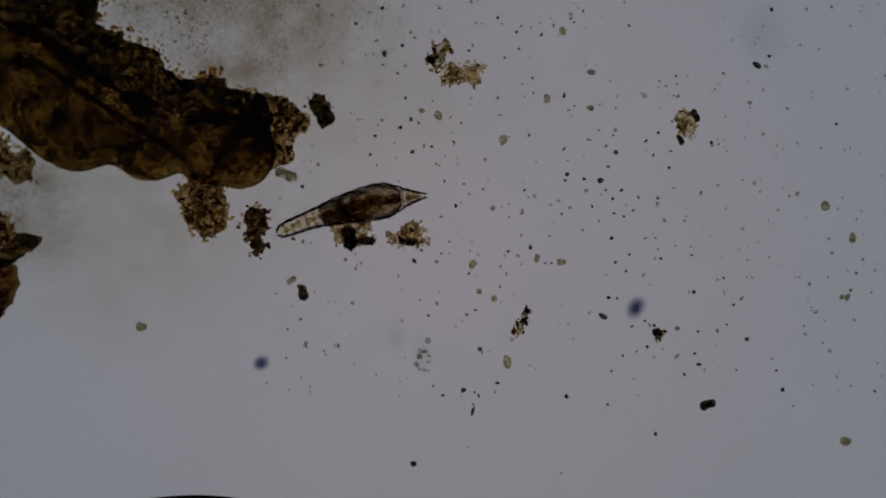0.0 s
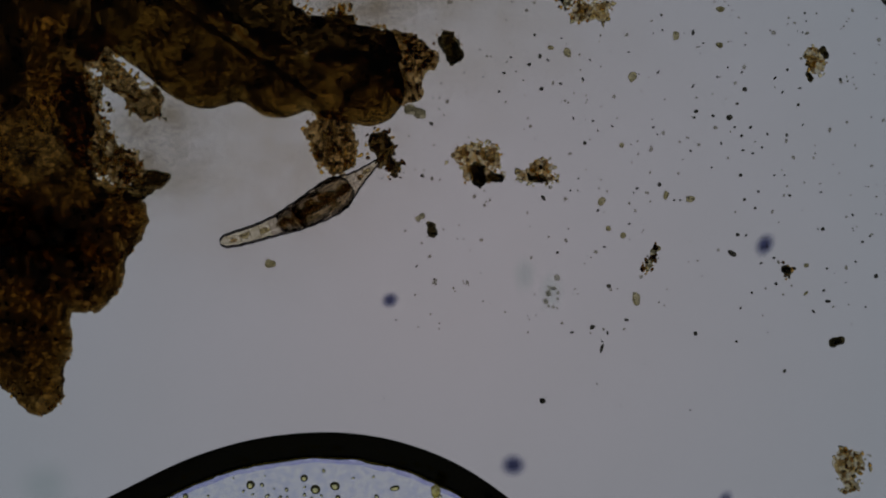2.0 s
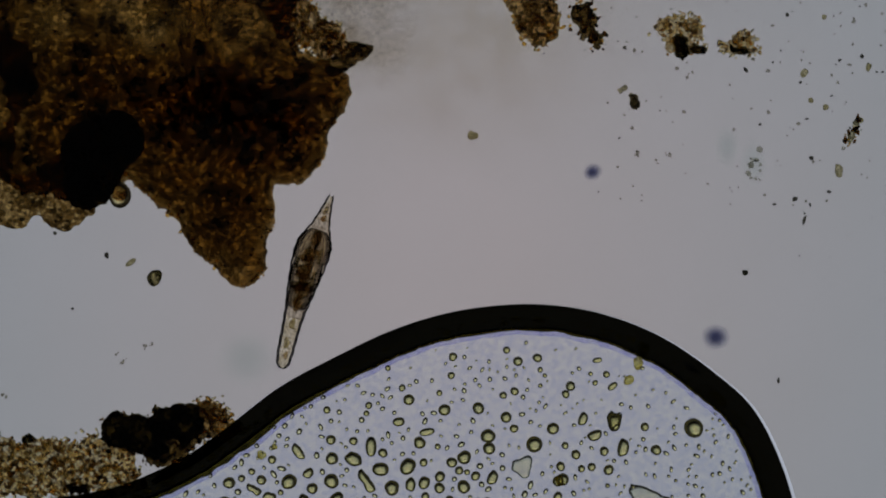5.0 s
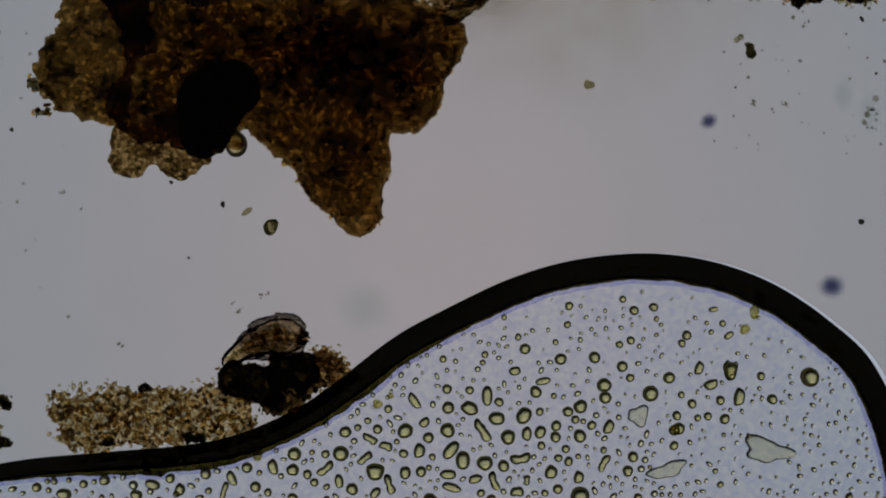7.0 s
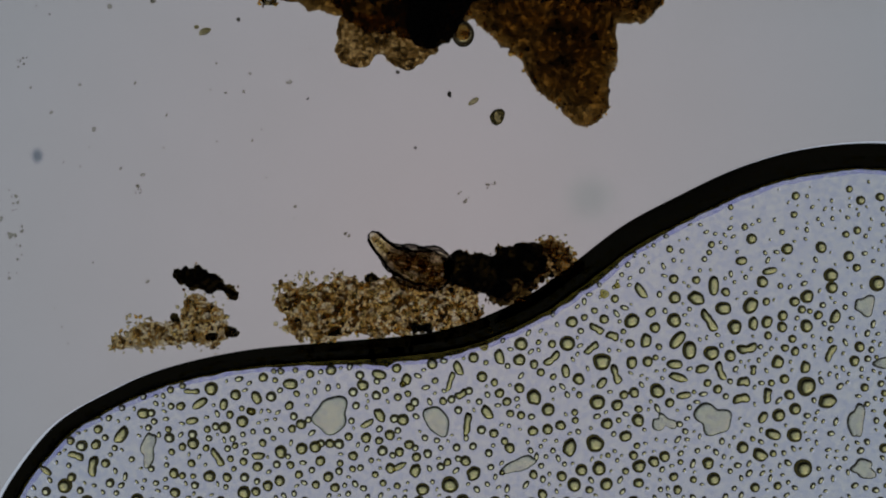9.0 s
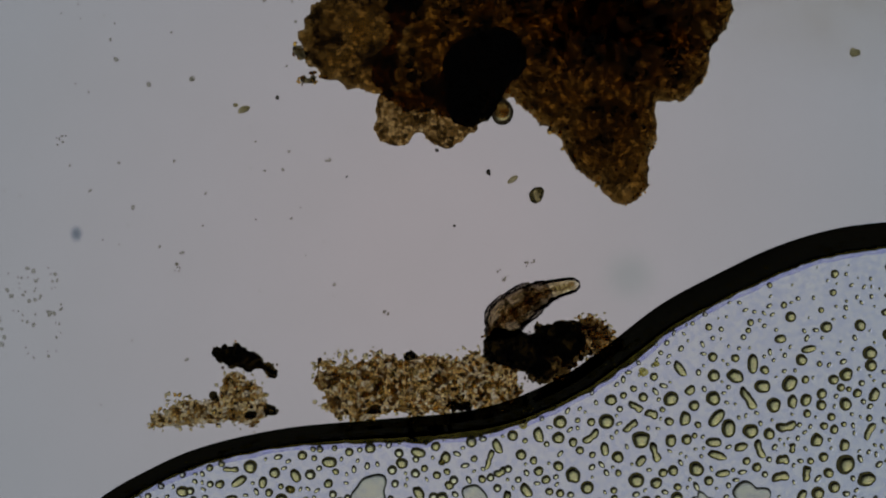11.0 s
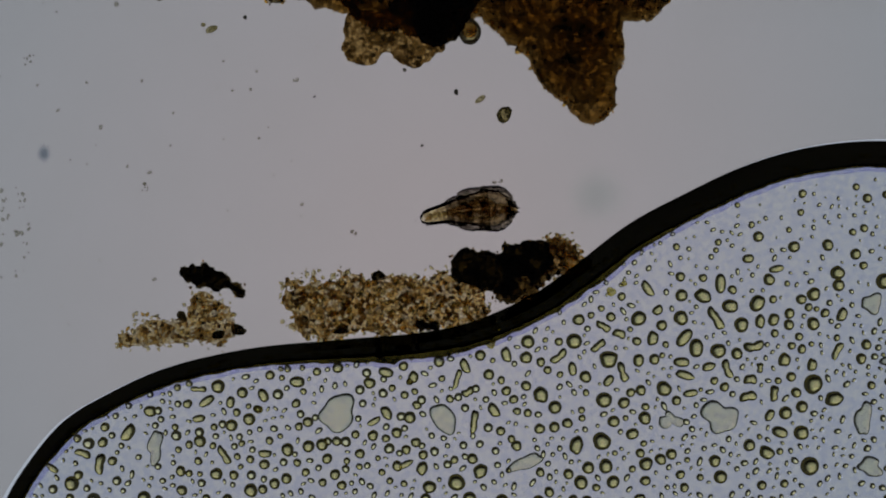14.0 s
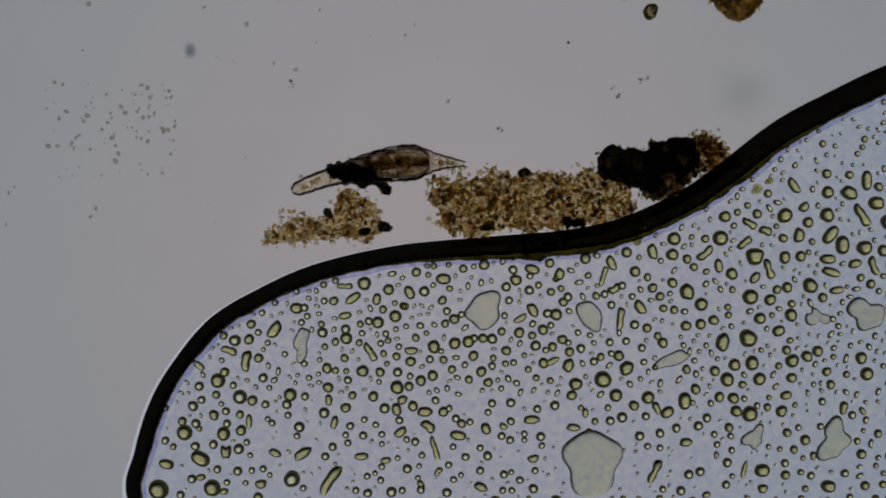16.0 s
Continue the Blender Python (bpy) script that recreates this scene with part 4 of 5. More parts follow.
ROUND_C = [(1121, 806, 8), (1053, 785, 15), (1076, 806, 5), (1176, 808, 9), (1157, 817, 10), (1131, 825, 11), (1107, 834, 6), (1060, 829, 12), (1253, 820, 10), (1263, 848, 11), (1204, 818, 5),
           (1227, 849, 6), (1192, 844, 8), (1199, 867, 8), (1368, 803, 6), (1130, 855, 9), (1073, 857, 11), (1043, 867, 7), (1376, 860, 7), (1336, 863, 8), (1421, 829, 15), (302, 690, 6),
           (323, 683, 6), (374, 688, 11), (417, 699, 9), (466, 668, 8), (485, 657, 5), (497, 657, 6), (487, 673, 5), (320, 719, 8), (429, 746, 10), (398, 757, 10), (367, 760, 6)]
ROUND_D = [(298, 760, 6), (342, 785, 10), (323, 791, 7), (365, 793, 6), (416, 789, 6), (465, 784, 7), (484, 776, 5), (497, 800, 11), (456, 826, 9), (512, 718, 8), (428, 723, 5),
           (407, 734, 7), (125, 780, 7), (170, 787, 9), (174, 760, 8), (187, 820, 8), (127, 845, 8), (115, 860, 12), (308, 838, 9), (323, 842, 6), (342, 843, 5), (371, 843, 10),
           (402, 845, 8), (408, 812, 6), (414, 830, 5), (339, 820, 7), (431, 817, 7), (304, 800, 6), (310, 872, 9), (432, 872, 11), (453, 870, 8), (495, 851, 9), (474, 860, 9)]
ROUND_E = [(523, 655, 5), (549, 662, 7), (586, 655, 9), (525, 697, 6), (533, 751, 9), (517, 759, 7), (617, 773, 7), (534, 794, 10), (558, 791, 10), (584, 785, 8), (648, 775, 9),
           (671, 780, 7), (625, 807, 8), (567, 816, 9), (602, 820, 6), (514, 823, 7), (529, 840, 7), (581, 844, 9), (624, 830, 6), (657, 815, 5), (664, 840, 6), (707, 800, 8),
           (724, 787, 8), (691, 829, 9), (737, 809, 8), (713, 743, 10), (690, 770, 9), (704, 703, 7), (722, 697, 6), (726, 721, 8), (682, 691, 6), (642, 682, 10), (702, 652, 8)]
ROUND_F = [(765, 644, 9), (770, 674, 6), (784, 710, 7), (838, 633, 9), (860, 642, 5), (853, 667, 9), (875, 677, 7), (884, 696, 8), (922, 609, 11), (953, 606, 5), (977, 609, 7),
           (919, 637, 10), (945, 645, 8), (957, 659, 7), (979, 667, 6), (919, 687, 9), (897, 711, 8), (903, 732, 7), (922, 735, 7), (970, 725, 11), (943, 763, 9), (969, 760, 9),
           (992, 753, 9), (874, 767, 8), (893, 781, 7), (902, 793, 9), (824, 816, 9), (792, 818, 7), (1012, 570, 10), (1004, 608, 13), (1017, 730, 6), (1018, 744, 6), (1025, 699, 6)]
ROUND_G = [(796, 858, 14), (748, 866, 11), (678, 855, 6), (703, 860, 6), (559, 858, 7), (593, 863, 8), (944, 840, 8), (994, 843, 9), (1016, 858, 12), (960, 875, 9), (1029, 832, 10),
           (1503, 335, 6), (1523, 355, 8), (1408, 347, 7), (1405, 380, 6), (1330, 423, 9), (1393, 441, 10), (1453, 438, 10), (1384, 411, 5), (1497, 415, 6), (1517, 408, 7), (1502, 454, 9),
           (1259, 433, 6), (1185, 441, 6), (1293, 367, 5), (1255, 447, 5), (1318, 402, 6), (1516, 474, 7), (1616, 399, 8), (1585, 474, 10), (1834, 473, 16), (1602, 564, 10), (1594, 567, 9)]
# Oval ones: u, v, half sizes, turn
OVAL_A = [(1134, 515, 17, 8, -55), (1263, 506, 18, 10, 90), (1232, 528, 16, 12, -35), (1280, 546, 15, 12, 0), (1328, 541, 16, 13, 60), (1152, 553, 11, 8, 40), (1357, 570, 12, 10, 70),
          (1333, 573, 13, 9, 80), (1478, 561, 14, 9, 65), (1143, 603, 14, 10, 80), (1199, 602, 19, 11, 50), (1220, 620, 17, 13, 90), (1194, 645, 15, 9, 0), (1200, 668, 18, 8, -20),
          (1242, 653, 13, 8, 10), (1376, 641, 13, 11, 70), (1425, 650, 12, 9, 80), (1118, 642, 12, 10, 90), (1065, 678, 12, 8, 50), (1362, 480, 14, 7, 12)]
OVAL_B = [(1210, 700, 14, 7, 10), (1350, 739, 12, 8, 60), (1368, 769, 15, 10, -20), (1406, 770, 14, 13, 0), (1107, 772, 12, 10, 20), (1345, 805, 15, 11, -30), (1464, 710, 17, 13, 0),
          (1065, 640, 17, 15, 0), (254, 732, 12, 10, 0), (354, 714, 16, 8, 35), (454, 704, 13, 9, -60), (396, 716, 11, 8, 80), (215, 770, 18, 10, 55), (457, 807, 13, 7, 0),
          (340, 745, 12, 7, 10), (81, 833, 13, 6, -35), (514, 680, 14, 10, 0), (671, 663, 14, 9, -15), (719, 672, 12, 9, 70), (1638, 457, 13, 8, 70)]
OVAL_C = [(811, 652, 15, 8, -65), (884, 632, 15, 9, -75), (672, 735, 14, 9, -65), (735, 833, 13, 10, 60), (862, 730, 15, 9, -55), (706, 826, 15, 6, 25), (1001, 657, 13, 8, -80),
          (838, 838, 14, 12, 30), (1008, 792, 17, 12, 70), (650, 750, 14, 6, 30), (945, 703, 15, 13, 90), (1659, 486, 14, 9, 20), (1709, 508, 17, 10, 80), (1312, 462, 11, 8, 10)]
# Run-together ones, bean or peanut shaped: u, v, half sizes, turn
BEANS = [(1056, 582, 14, 9, -35), (1084, 595, 13, 9, -20), (1047, 616, 15, 9, 35), (1090, 663, 18, 10, -70), (1255, 568, 22, 11, -60), (1322, 617, 19, 11, 10), (1275, 657, 18, 9, -70),
         (1316, 676, 13, 10, 0), (1312, 706, 17, 10, 10), (1358, 700, 14, 10, 80), (1333, 655, 9, 8, 90), (1470, 625, 18, 8, 60), (165, 825, 20, 10, 80), (385, 810, 18, 9, -60),
         (135, 807, 16, 8, -20), (340, 693, 14, 7, 0), (797, 675, 18, 7, 70), (977, 635, 18, 9, 40), (827, 750, 20, 9, 80), (816, 698, 12, 9, 30)]

# The lower part of the bubble: sharp round ones, blurred round ones, ovals and beans
LOW_ROUND_A = [(112, 885, 7), (176, 895, 9), (243, 885, 11), (353, 886, 7), (390, 888, 9), (341, 908, 9), (154, 920, 7), (108, 921, 9), (52, 932, 8), (56, 952, 13), (156, 948, 9), (125, 954, 12), (82, 945, 5), (36, 977, 6), (10, 1053, 17), (105, 1050, 14), (460, 905, 9), (514, 915, 9), (546, 936, 8), (741, 886, 9), (819, 886, 11), (782, 932, 6), (771, 949, 5), (757, 908, 5), (851, 904, 9), (876, 890, 11), (1002, 889, 9), (1027, 891, 10), (1032, 914, 10), (1056, 919, 13), (1090, 890, 5), (1087, 907, 7)]
LOW_ROUND_B = [(1112, 914, 10), (1136, 903, 5), (1019, 943, 8), (1122, 952, 8), (1154, 965, 9), (1134, 982, 7), (1109, 981, 5), (1119, 1027, 8), (1146, 1022, 6), (1150, 997, 5), (1154, 1051, 6)]
LOW_SOFT_A = [(71, 905, 9), (86, 894, 7), (22, 908, 6), (129, 914, 7), (121, 901, 5), (199, 902, 7), (237, 902, 8), (269, 888, 7), (154, 889, 12), (76, 936, 8), (131, 936, 7), (203, 928, 5), (211, 935, 6), (239, 921, 6), (259, 942, 9), (255, 958, 6), (303, 917, 9), (349, 940, 7), (374, 929, 6), (394, 938, 6), (341, 956, 6), (345, 970, 6), (372, 957, 7), (405, 955, 6), (318, 977, 7), (305, 994, 7), (405, 972, 5), (107, 973, 8), (75, 976, 8), (22, 966, 7), (166, 969, 6), (152, 981, 9)]
LOW_SOFT_B = [(172, 992, 5), (114, 1017, 7), (150, 1020, 8), (175, 1019, 6), (195, 1016, 6), (207, 1027, 5), (246, 1034, 14), (69, 1034, 8), (131, 1040, 6), (164, 1041, 5), (379, 1029, 6), (393, 1024, 5), (403, 1036, 6), (359, 1054, 6), (380, 1059, 8), (266, 1050, 6), (49, 1062, 7), (410, 909, 9), (500, 895, 7), (524, 909, 6), (436, 930, 7), (536, 927, 7), (561, 933, 6), (600, 900, 7), (593, 916, 6), (633, 899, 8), (680, 910, 7), (711, 904, 8), (805, 908, 6), (809, 931, 8), (633, 932, 7), (617, 958, 7)]
LOW_SOFT_C = [(632, 965, 7), (657, 954, 6), (657, 965, 5), (686, 959, 8), (688, 975, 6), (464, 968, 7), (449, 964, 6), (531, 977, 6), (579, 979, 6), (476, 992, 6), (553, 995, 7), (592, 993, 8), (433, 997, 5), (405, 1012, 6), (450, 1016, 8), (523, 1009, 6), (579, 1019, 7), (471, 1011, 5), (621, 1026, 7), (634, 1022, 5), (532, 1035, 6), (545, 1027, 5), (676, 1019, 6), (649, 1036, 7), (673, 1051, 8), (422, 1057, 9), (441, 1054, 6), (474, 1053, 7), (520, 1058, 8), (619, 1054, 6), (635, 1054, 6), (469, 1032, 5)]
LOW_SOFT_D = [(830, 925, 9), (872, 923, 7), (980, 926, 8), (965, 940, 8), (926, 944, 8), (897, 953, 8), (861, 958, 8), (875, 976, 6), (897, 979, 6), (993, 955, 6), (998, 973, 6), (1022, 958, 6), (1024, 983, 6), (948, 1026, 8), (968, 1021, 8), (1016, 1005, 8), (1014, 1044, 7), (934, 1055, 8), (902, 1052, 6), (1025, 1029, 5), (1118, 1006, 7), (1164, 1028, 7), (1184, 897, 7), (1237, 921, 7), (1142, 943, 6), (1181, 941, 6), (1069, 904, 6), (1224, 1024, 7), (1233, 1066, 6), (1246, 967, 6), (1089, 977, 5), (955, 899, 5)]
LOW_SOFT_E = [(987, 900, 6), (1046, 892, 6)]
LOW_OVAL_A = [(85, 1031, 9, 6, 10), (170, 932, 6, 13, 0), (311, 894, 7, 10, 10), (321, 934, 7, 12, -10), (216, 988, 12, 7, -30), (265, 989, 18, 9, 30), (369, 994, 13, 7, 5), (24, 1008, 14, 9, -10), (84, 998, 18, 13, -30), (126, 1056, 8, 6, 0), (191, 1043, 11, 8, 10), (431, 911, 9, 12, 10), (481, 915, 14, 9, -5), (438, 951, 13, 8, 35), (744, 943, 13, 7, -10), (441, 894, 10, 8, 20), (765, 917, 6, 9, 0), (589, 945, 9, 11, 20), (620, 941, 8, 6, -30)]
LOW_OVAL_B = [(670, 929, 15, 8, 0), (540, 957, 15, 9, -10), (412, 1001, 10, 6, 10), (673, 998, 11, 7, 15), (580, 1048, 13, 8, -30), (910, 916, 13, 10, 35), (891, 908, 7, 12, 25), (1120, 886, 11, 8, 15), (1078, 1019, 14, 12, 0), (1079, 1051, 10, 8, 0), (1195, 1047, 14, 11, -10), (1222, 908, 8, 12, -10), (1046, 1018, 5, 17, -15), (997, 992, 5, 7, 10), (941, 896, 12, 16, 0), (943, 969, 12, 8, 0), (979, 1062, 8, 6, 20), (1168, 993, 6, 8, 0), (474, 1044, 6, 9, 30)]
LOW_BEAN_A = [(129, 986, 10, 14, 0), (314, 1036, 32, 11, 55), (487, 941, 15, 10, -40), (499, 981, 22, 7, -75), (505, 1021, 10, 6, 50), (888, 1020, 22, 10, 65)]

# The upper and the far part: domed ones, sharp ones, ovals
MID_SOFT_A = [(195, 855, 8), (82, 870, 8), (145, 789, 10), (263, 757, 6), (273, 746, 6), (193, 740, 6), (268, 731, 7), (303, 719, 6), (341, 769, 8), (300, 775, 9), (382, 755, 7), (446, 729, 7), (370, 776, 6), (412, 777, 6), (403, 794, 6), (435, 800, 6), (448, 764, 5), (430, 769, 5), (433, 845, 8), (345, 859, 7), (400, 862, 5), (455, 852, 6), (268, 830, 6), (295, 823, 5), (216, 722, 6), (254, 702, 6), (637, 664, 8), (625, 694, 8), (630, 718, 7), (622, 745, 6), (520, 737, 7), (480, 702, 9)]
MID_SOFT_B = [(546, 743, 6), (443, 728, 7), (666, 700, 8), (734, 712, 8), (698, 741, 8), (704, 762, 6), (752, 775, 6), (713, 680, 6), (600, 786, 9), (568, 785, 7), (490, 822, 7), (677, 798, 9), (695, 806, 6), (735, 793, 6), (757, 803, 8), (780, 793, 5), (808, 792, 7), (811, 726, 7), (837, 790, 7), (830, 692, 7), (799, 707, 7), (852, 761, 8), (865, 802, 7), (780, 826, 7), (811, 812, 6), (848, 711, 6), (600, 834, 7), (638, 828, 6), (552, 832, 6), (510, 808, 5), (667, 675, 6)]
FAR_ROUND_A = [(1557.5, 349, 8), (1562.5, 370, 5), (1570.5, 380, 4), (1562.5, 398, 4), (1607.5, 413, 7), (1651.5, 377, 4), (1679.5, 378, 6), (1659.5, 393, 5), (1747.5, 471, 7), (1606.5, 504, 6), (1625.5, 520, 8), (1675.5, 514, 8), (1767.5, 512, 9), (1598.5, 541, 8), (1635.5, 545, 6), (1653.5, 542, 7), (1683.5, 547, 9), (1593.5, 594, 8), (1675.5, 663, 6), (1666.5, 639, 5), (1681.5, 575, 4), (1802.5, 566, 3)]
FAR_OVAL_A = [(1663.5, 353, 9, 5, 10), (1690.5, 399, 10, 6, 35), (1693.5, 462, 13, 16, 0)]
SPOTS = []
SOFT = LOW_SOFT_A + LOW_SOFT_B + LOW_SOFT_C + LOW_SOFT_D + LOW_SOFT_E + MID_SOFT_A + MID_SOFT_B


def mist():
    """Mottled mist added to dim the bubble, in narrow strips; a clear spot over each domed droplet paints its bright
    middle.
    """
    core, high = offset_line(1.0, 2.0), 2.0
    spots = np.array(SOFT + SPOTS, float)
    o = BUBBLE.location
    verts, faces = [], []
    for v in np.arange(core[:, 1].min() + 0.5, core[:, 1].max(), high):
        p, q = core, np.roll(core, -1, 0)
        k = (p[:, 1] > v) != (q[:, 1] > v)
        cuts = sorted(p[k, 0] + (q[k, 0] - p[k, 0]) * (v - p[k, 1]) / (q[k, 1] - p[k, 1]))
        near = spots[np.abs(spots[:, 1] - v) < spots[:, 2] * 0.62]
        half = np.sqrt((near[:, 2] * 0.62) ** 2 - (near[:, 1] - v) ** 2)
        gaps = sorted(zip(near[:, 0] - half, near[:, 0] + half))
        for lo, hi in zip(cuts[::2], cuts[1::2]):
            u = lo
            for g0, g1 in [g for g in gaps if lo < g[0] and g[1] < hi] + [(hi, hi)]:
                if g0 > u:
                    n = len(verts)
                    for x, y in ((u, v - high / 2), (g0, v - high / 2), (g0, v + high / 2), (u, v + high / 2)):
                        w = at(x, y, 0.066) - o
                        verts.append((w.x, w.y, w.z))
                    faces.append([n, n + 3, n + 2, n + 1])
                u = max(u, g1)
    solid("mist_film", verts, faces, MIST, BUBBLE, False, "thin greyish mottled mist film added to dim the bubble")


def droplets():
    rng = np.random.default_rng(42)
    taken = []
    for k, (u, v, a, b, turn, wild) in enumerate(POOLS):
        ob = solid("water_pool", *cap(a, b, 0, 36, tall=7.0, power=11.0, wild=wild, seed=k), DROP_FILM)
        ob.matrix_basis = pose(*at(u, v), 0, 0, turn)
        tagged(ob, "flat irregular pool of water inside the bubble", "water pool", "pools in the bubble")
        taken.append((u, v, (a + b) / 2))
    shapes = {"round": [cap(10, 10, 0, 20, wild=0.012 * k, seed=k) for k in range(4)],
              "oval": [cap(10, 10, 0.05 * k, 24, wild=0.02 * k, seed=9 + k, blunt=0.9) for k in range(4)],
              "bean": [cap(10, 10, 0.35, 28, waist=0.34, blunt=0.86), cap(10, 10, 0.1, 28, waist=0.45, wild=0.05, seed=2, blunt=0.86),
                       cap(10, 10, -0.4, 28, waist=0.25, wild=0.04, seed=5, blunt=0.9), cap(10, 10, 0.2, 28, waist=0.3, wild=0.09, seed=7, blunt=0.92)]}
    shapes["soft"] = [cap(10, 10, 0, 18, high=0.95, power=2.6, wild=0.01 * k, seed=k) for k in range(4)]
    meshes = {}
    for kind, bodies in shapes.items():
        for v, f in bodies:
            me = bpy.data.meshes.new("droplet")
            me.from_pydata(v, [], f)
            me.materials.append(DROP_SOFT if kind == "soft" else DROP)
            me.polygons.foreach_set("use_smooth", [True] * len(me.polygons))
            meshes.setdefault(kind, []).append(me)

    def put(kind, u, v, a, b, turn, words):
        taken.append((u, v, (a + b) / 2))
        ob = new("droplet", meshes[kind][int(rng.integers(4))])
        ob.matrix_basis = Matrix.LocRotScale(at(u, v), Euler((0, 0, radians(turn))), (a / 10, b / 10, min(a, b) / 10))
        tagged(ob, words, "droplet", "droplets in the bubble")

    for u, v, r in ROUND_A + ROUND_B + ROUND_C + ROUND_D + ROUND_E + ROUND_F + ROUND_G:
        r *= 1.12
        put("round", u, v, r, r * rng.uniform(0.9, 1.05), rng.uniform(0, 360), "small round clear droplet on the glass in the bubble")
    for u, v, a, b, turn in OVAL_A + OVAL_B + OVAL_C:
        put("oval", u, v, a, b, turn, "oval clear droplet on the glass in the bubble")
    for u, v, a, b, turn in BEANS:
        put("bean", u, v, a, b, turn, "bent run-together droplet on the glass in the bubble")
    many, soft = [], []

    def add(heap, kind, u, v, a, b, turn):
        taken.append((u, v, (a + b) / 2))
        c, w, p = math.cos(turn), math.sin(turn), at(u, v)
        body = shapes[kind][int(rng.integers(4))]
        heap.append(([(p.x + (x * a * c - y * b * w) / 10, p.y + (x * a * w + y * b * c) / 10, z * min(a, b) / 10) for x, y, z in body[0]], body[1]))

    for u, v, r in LOW_ROUND_A + LOW_ROUND_B + FAR_ROUND_A:
        add(many, "round", u, v, r * 1.1, r * rng.uniform(1.0, 1.15), rng.uniform(0, 6.28))
    for u, v, a, b, turn in LOW_OVAL_A + LOW_OVAL_B + FAR_OVAL_A:
        add(many, "oval", u, v, a, b, radians(turn))
    for u, v, a, b, turn in LOW_BEAN_A:
        add(many, "bean", u, v, a, b, radians(turn))
    for u, v, r in SOFT:
        add(soft, "soft", u, v, r * 1.1, r * rng.uniform(1.0, 1.15), rng.uniform(0, 6.28))
    tries = 0
    while tries < 15000:
        tries += 1
        u, v = rng.uniform(-40, 2010), rng.uniform(290, 1160)
        low = 885 < v < 1066 and u < 1245
        known = low or (v < 885 and u < 1560) or v < 680
        edge = min(1.0, max(0.0, (v - 330) / 260)) * (0.5 if u > 1560 else 1.0)
        fuzzy = known or rng.uniform() < 0.4
        r = rng.uniform(2.0, 4.0) if low else rng.uniform(3.0, 7.0) if fuzzy else rng.uniform(4, 9) if rng.uniform() < 0.75 else rng.uniform(9, 13)
        r *= 0.6 + 0.4 * edge
        if rng.uniform() > 0.1 + 0.9 * edge or not within_bubble(u, v, r + 5):
            continue
        if any((u - a) ** 2 + (v - b) ** 2 < (r * 1.05 + c + (3 if fuzzy else 1)) ** 2 for a, b, c in taken) or (low and rng.uniform() < 0.8):
            continue
        kind = "soft" if fuzzy else str(rng.choice(["round", "oval", "bean"], p=[0.8, 0.17, 0.03]))
        wide = rng.uniform(1.0, 1.35) if fuzzy else 1.0 if kind == "round" else 1.3
        if fuzzy:
            SPOTS.append((u, v, r))
        add(soft if fuzzy else many, kind, u, v, r * wide, r / wide if kind != "round" else r, rng.uniform(0, 6.28))
    for bodies, mat, words in ((many, DROP, "many clear water droplets inside the bubble"), (soft, DROP_SOFT, "small domed droplets with bright middles inside the bubble")):
        v, f = joined(bodies)
        tagged(solid("fine_droplets", v, f, mat), words, "droplets", kind="stuff")


droplets()
mist()


# ---- the rotifer: a body of telescoping rigid rings, foot, trunk and neck ----
FOOT, TRUNK_LONG, NECK = 65.0, 140.0, 115.0
BOUNDS = [FOOT * k / 4 for k in range(5)] + [FOOT + TRUNK_LONG * k / 24 for k in range(1, 25)] + [FOOT + TRUNK_LONG + NECK * k / 6 for k in range(1, 7)]
MIDDLES = [(a + b) / 2 for a, b in zip(BOUNDS, BOUNDS[1:])]


def girth(s):
    """Half width of the body, s steps from the toes, with a slightly pleated outline."""
    along = [0, 4, 20, 45, 62, 72, 85, 95, 110, 135, 160, 185, 198, 206, 240, 290, 306, 314, 318, 320]
    wide = np.interp(s, along, [4.5, 6, 9, 13.5, 18, 22, 28, 32, 33, 31, 27.5, 24, 21.5, 20, 17, 15, 13.5, 11, 7.5, 3])
    return float(wide + 0.5 * math.sin(s * 0.29) + 0.3 * math.sin(s * 0.67 + 1))


def ribbon(points, radius, flat=0.8, n=6):
    """An arched strand along points (x, y, z): the upper side only, open below."""
    verts, faces = [], []
    for x, y, z, k in points:
        for i in range(n + 1):
            t = 3.1415927 * i / n
            verts.append((x * U, (y + radius * k * math.cos(t)) * U, (z + radius * k * flat * math.sin(t)) * U))
    m = n + 1
    for r in range(len(points) - 1):
        faces += [[r * m + i, (r + 1) * m + i, (r + 1) * m + i + 1, r * m + i + 1] for i in range(n)]
    return verts, faces


def mesh_part(name, bodies, parent, label=""):
    """One mesh of several bodies, each with its own material; plan place is kept for lengthwise streaks."""
    verts, faces, slots, mats = [], [], [], []
    for (v, f), mat in bodies:
        k = len(verts)
        verts += v
        faces += [[i + k for i in q] for q in f]
        if mat not in mats:
            mats.append(mat)
        slots += [mats.index(mat)] * len(f)
    ob = solid(name, verts, faces, mats[0], parent, True, label)
    for mat in mats[1:]:
        ob.data.materials.append(mat)
    ob.data.polygons.foreach_set("material_index", slots)
    return ob


def lengthwise(ob, s):
    """Texture place along the whole body, so that streaks run on from ring to ring."""
    uv = ob.data.uv_layers.new(name="body")
    for loop in ob.data.loops:
        p = ob.data.vertices[loop.vertex_index].co
        uv.data[loop.index].uv = (p.x + s * U, p.y)
    return ob


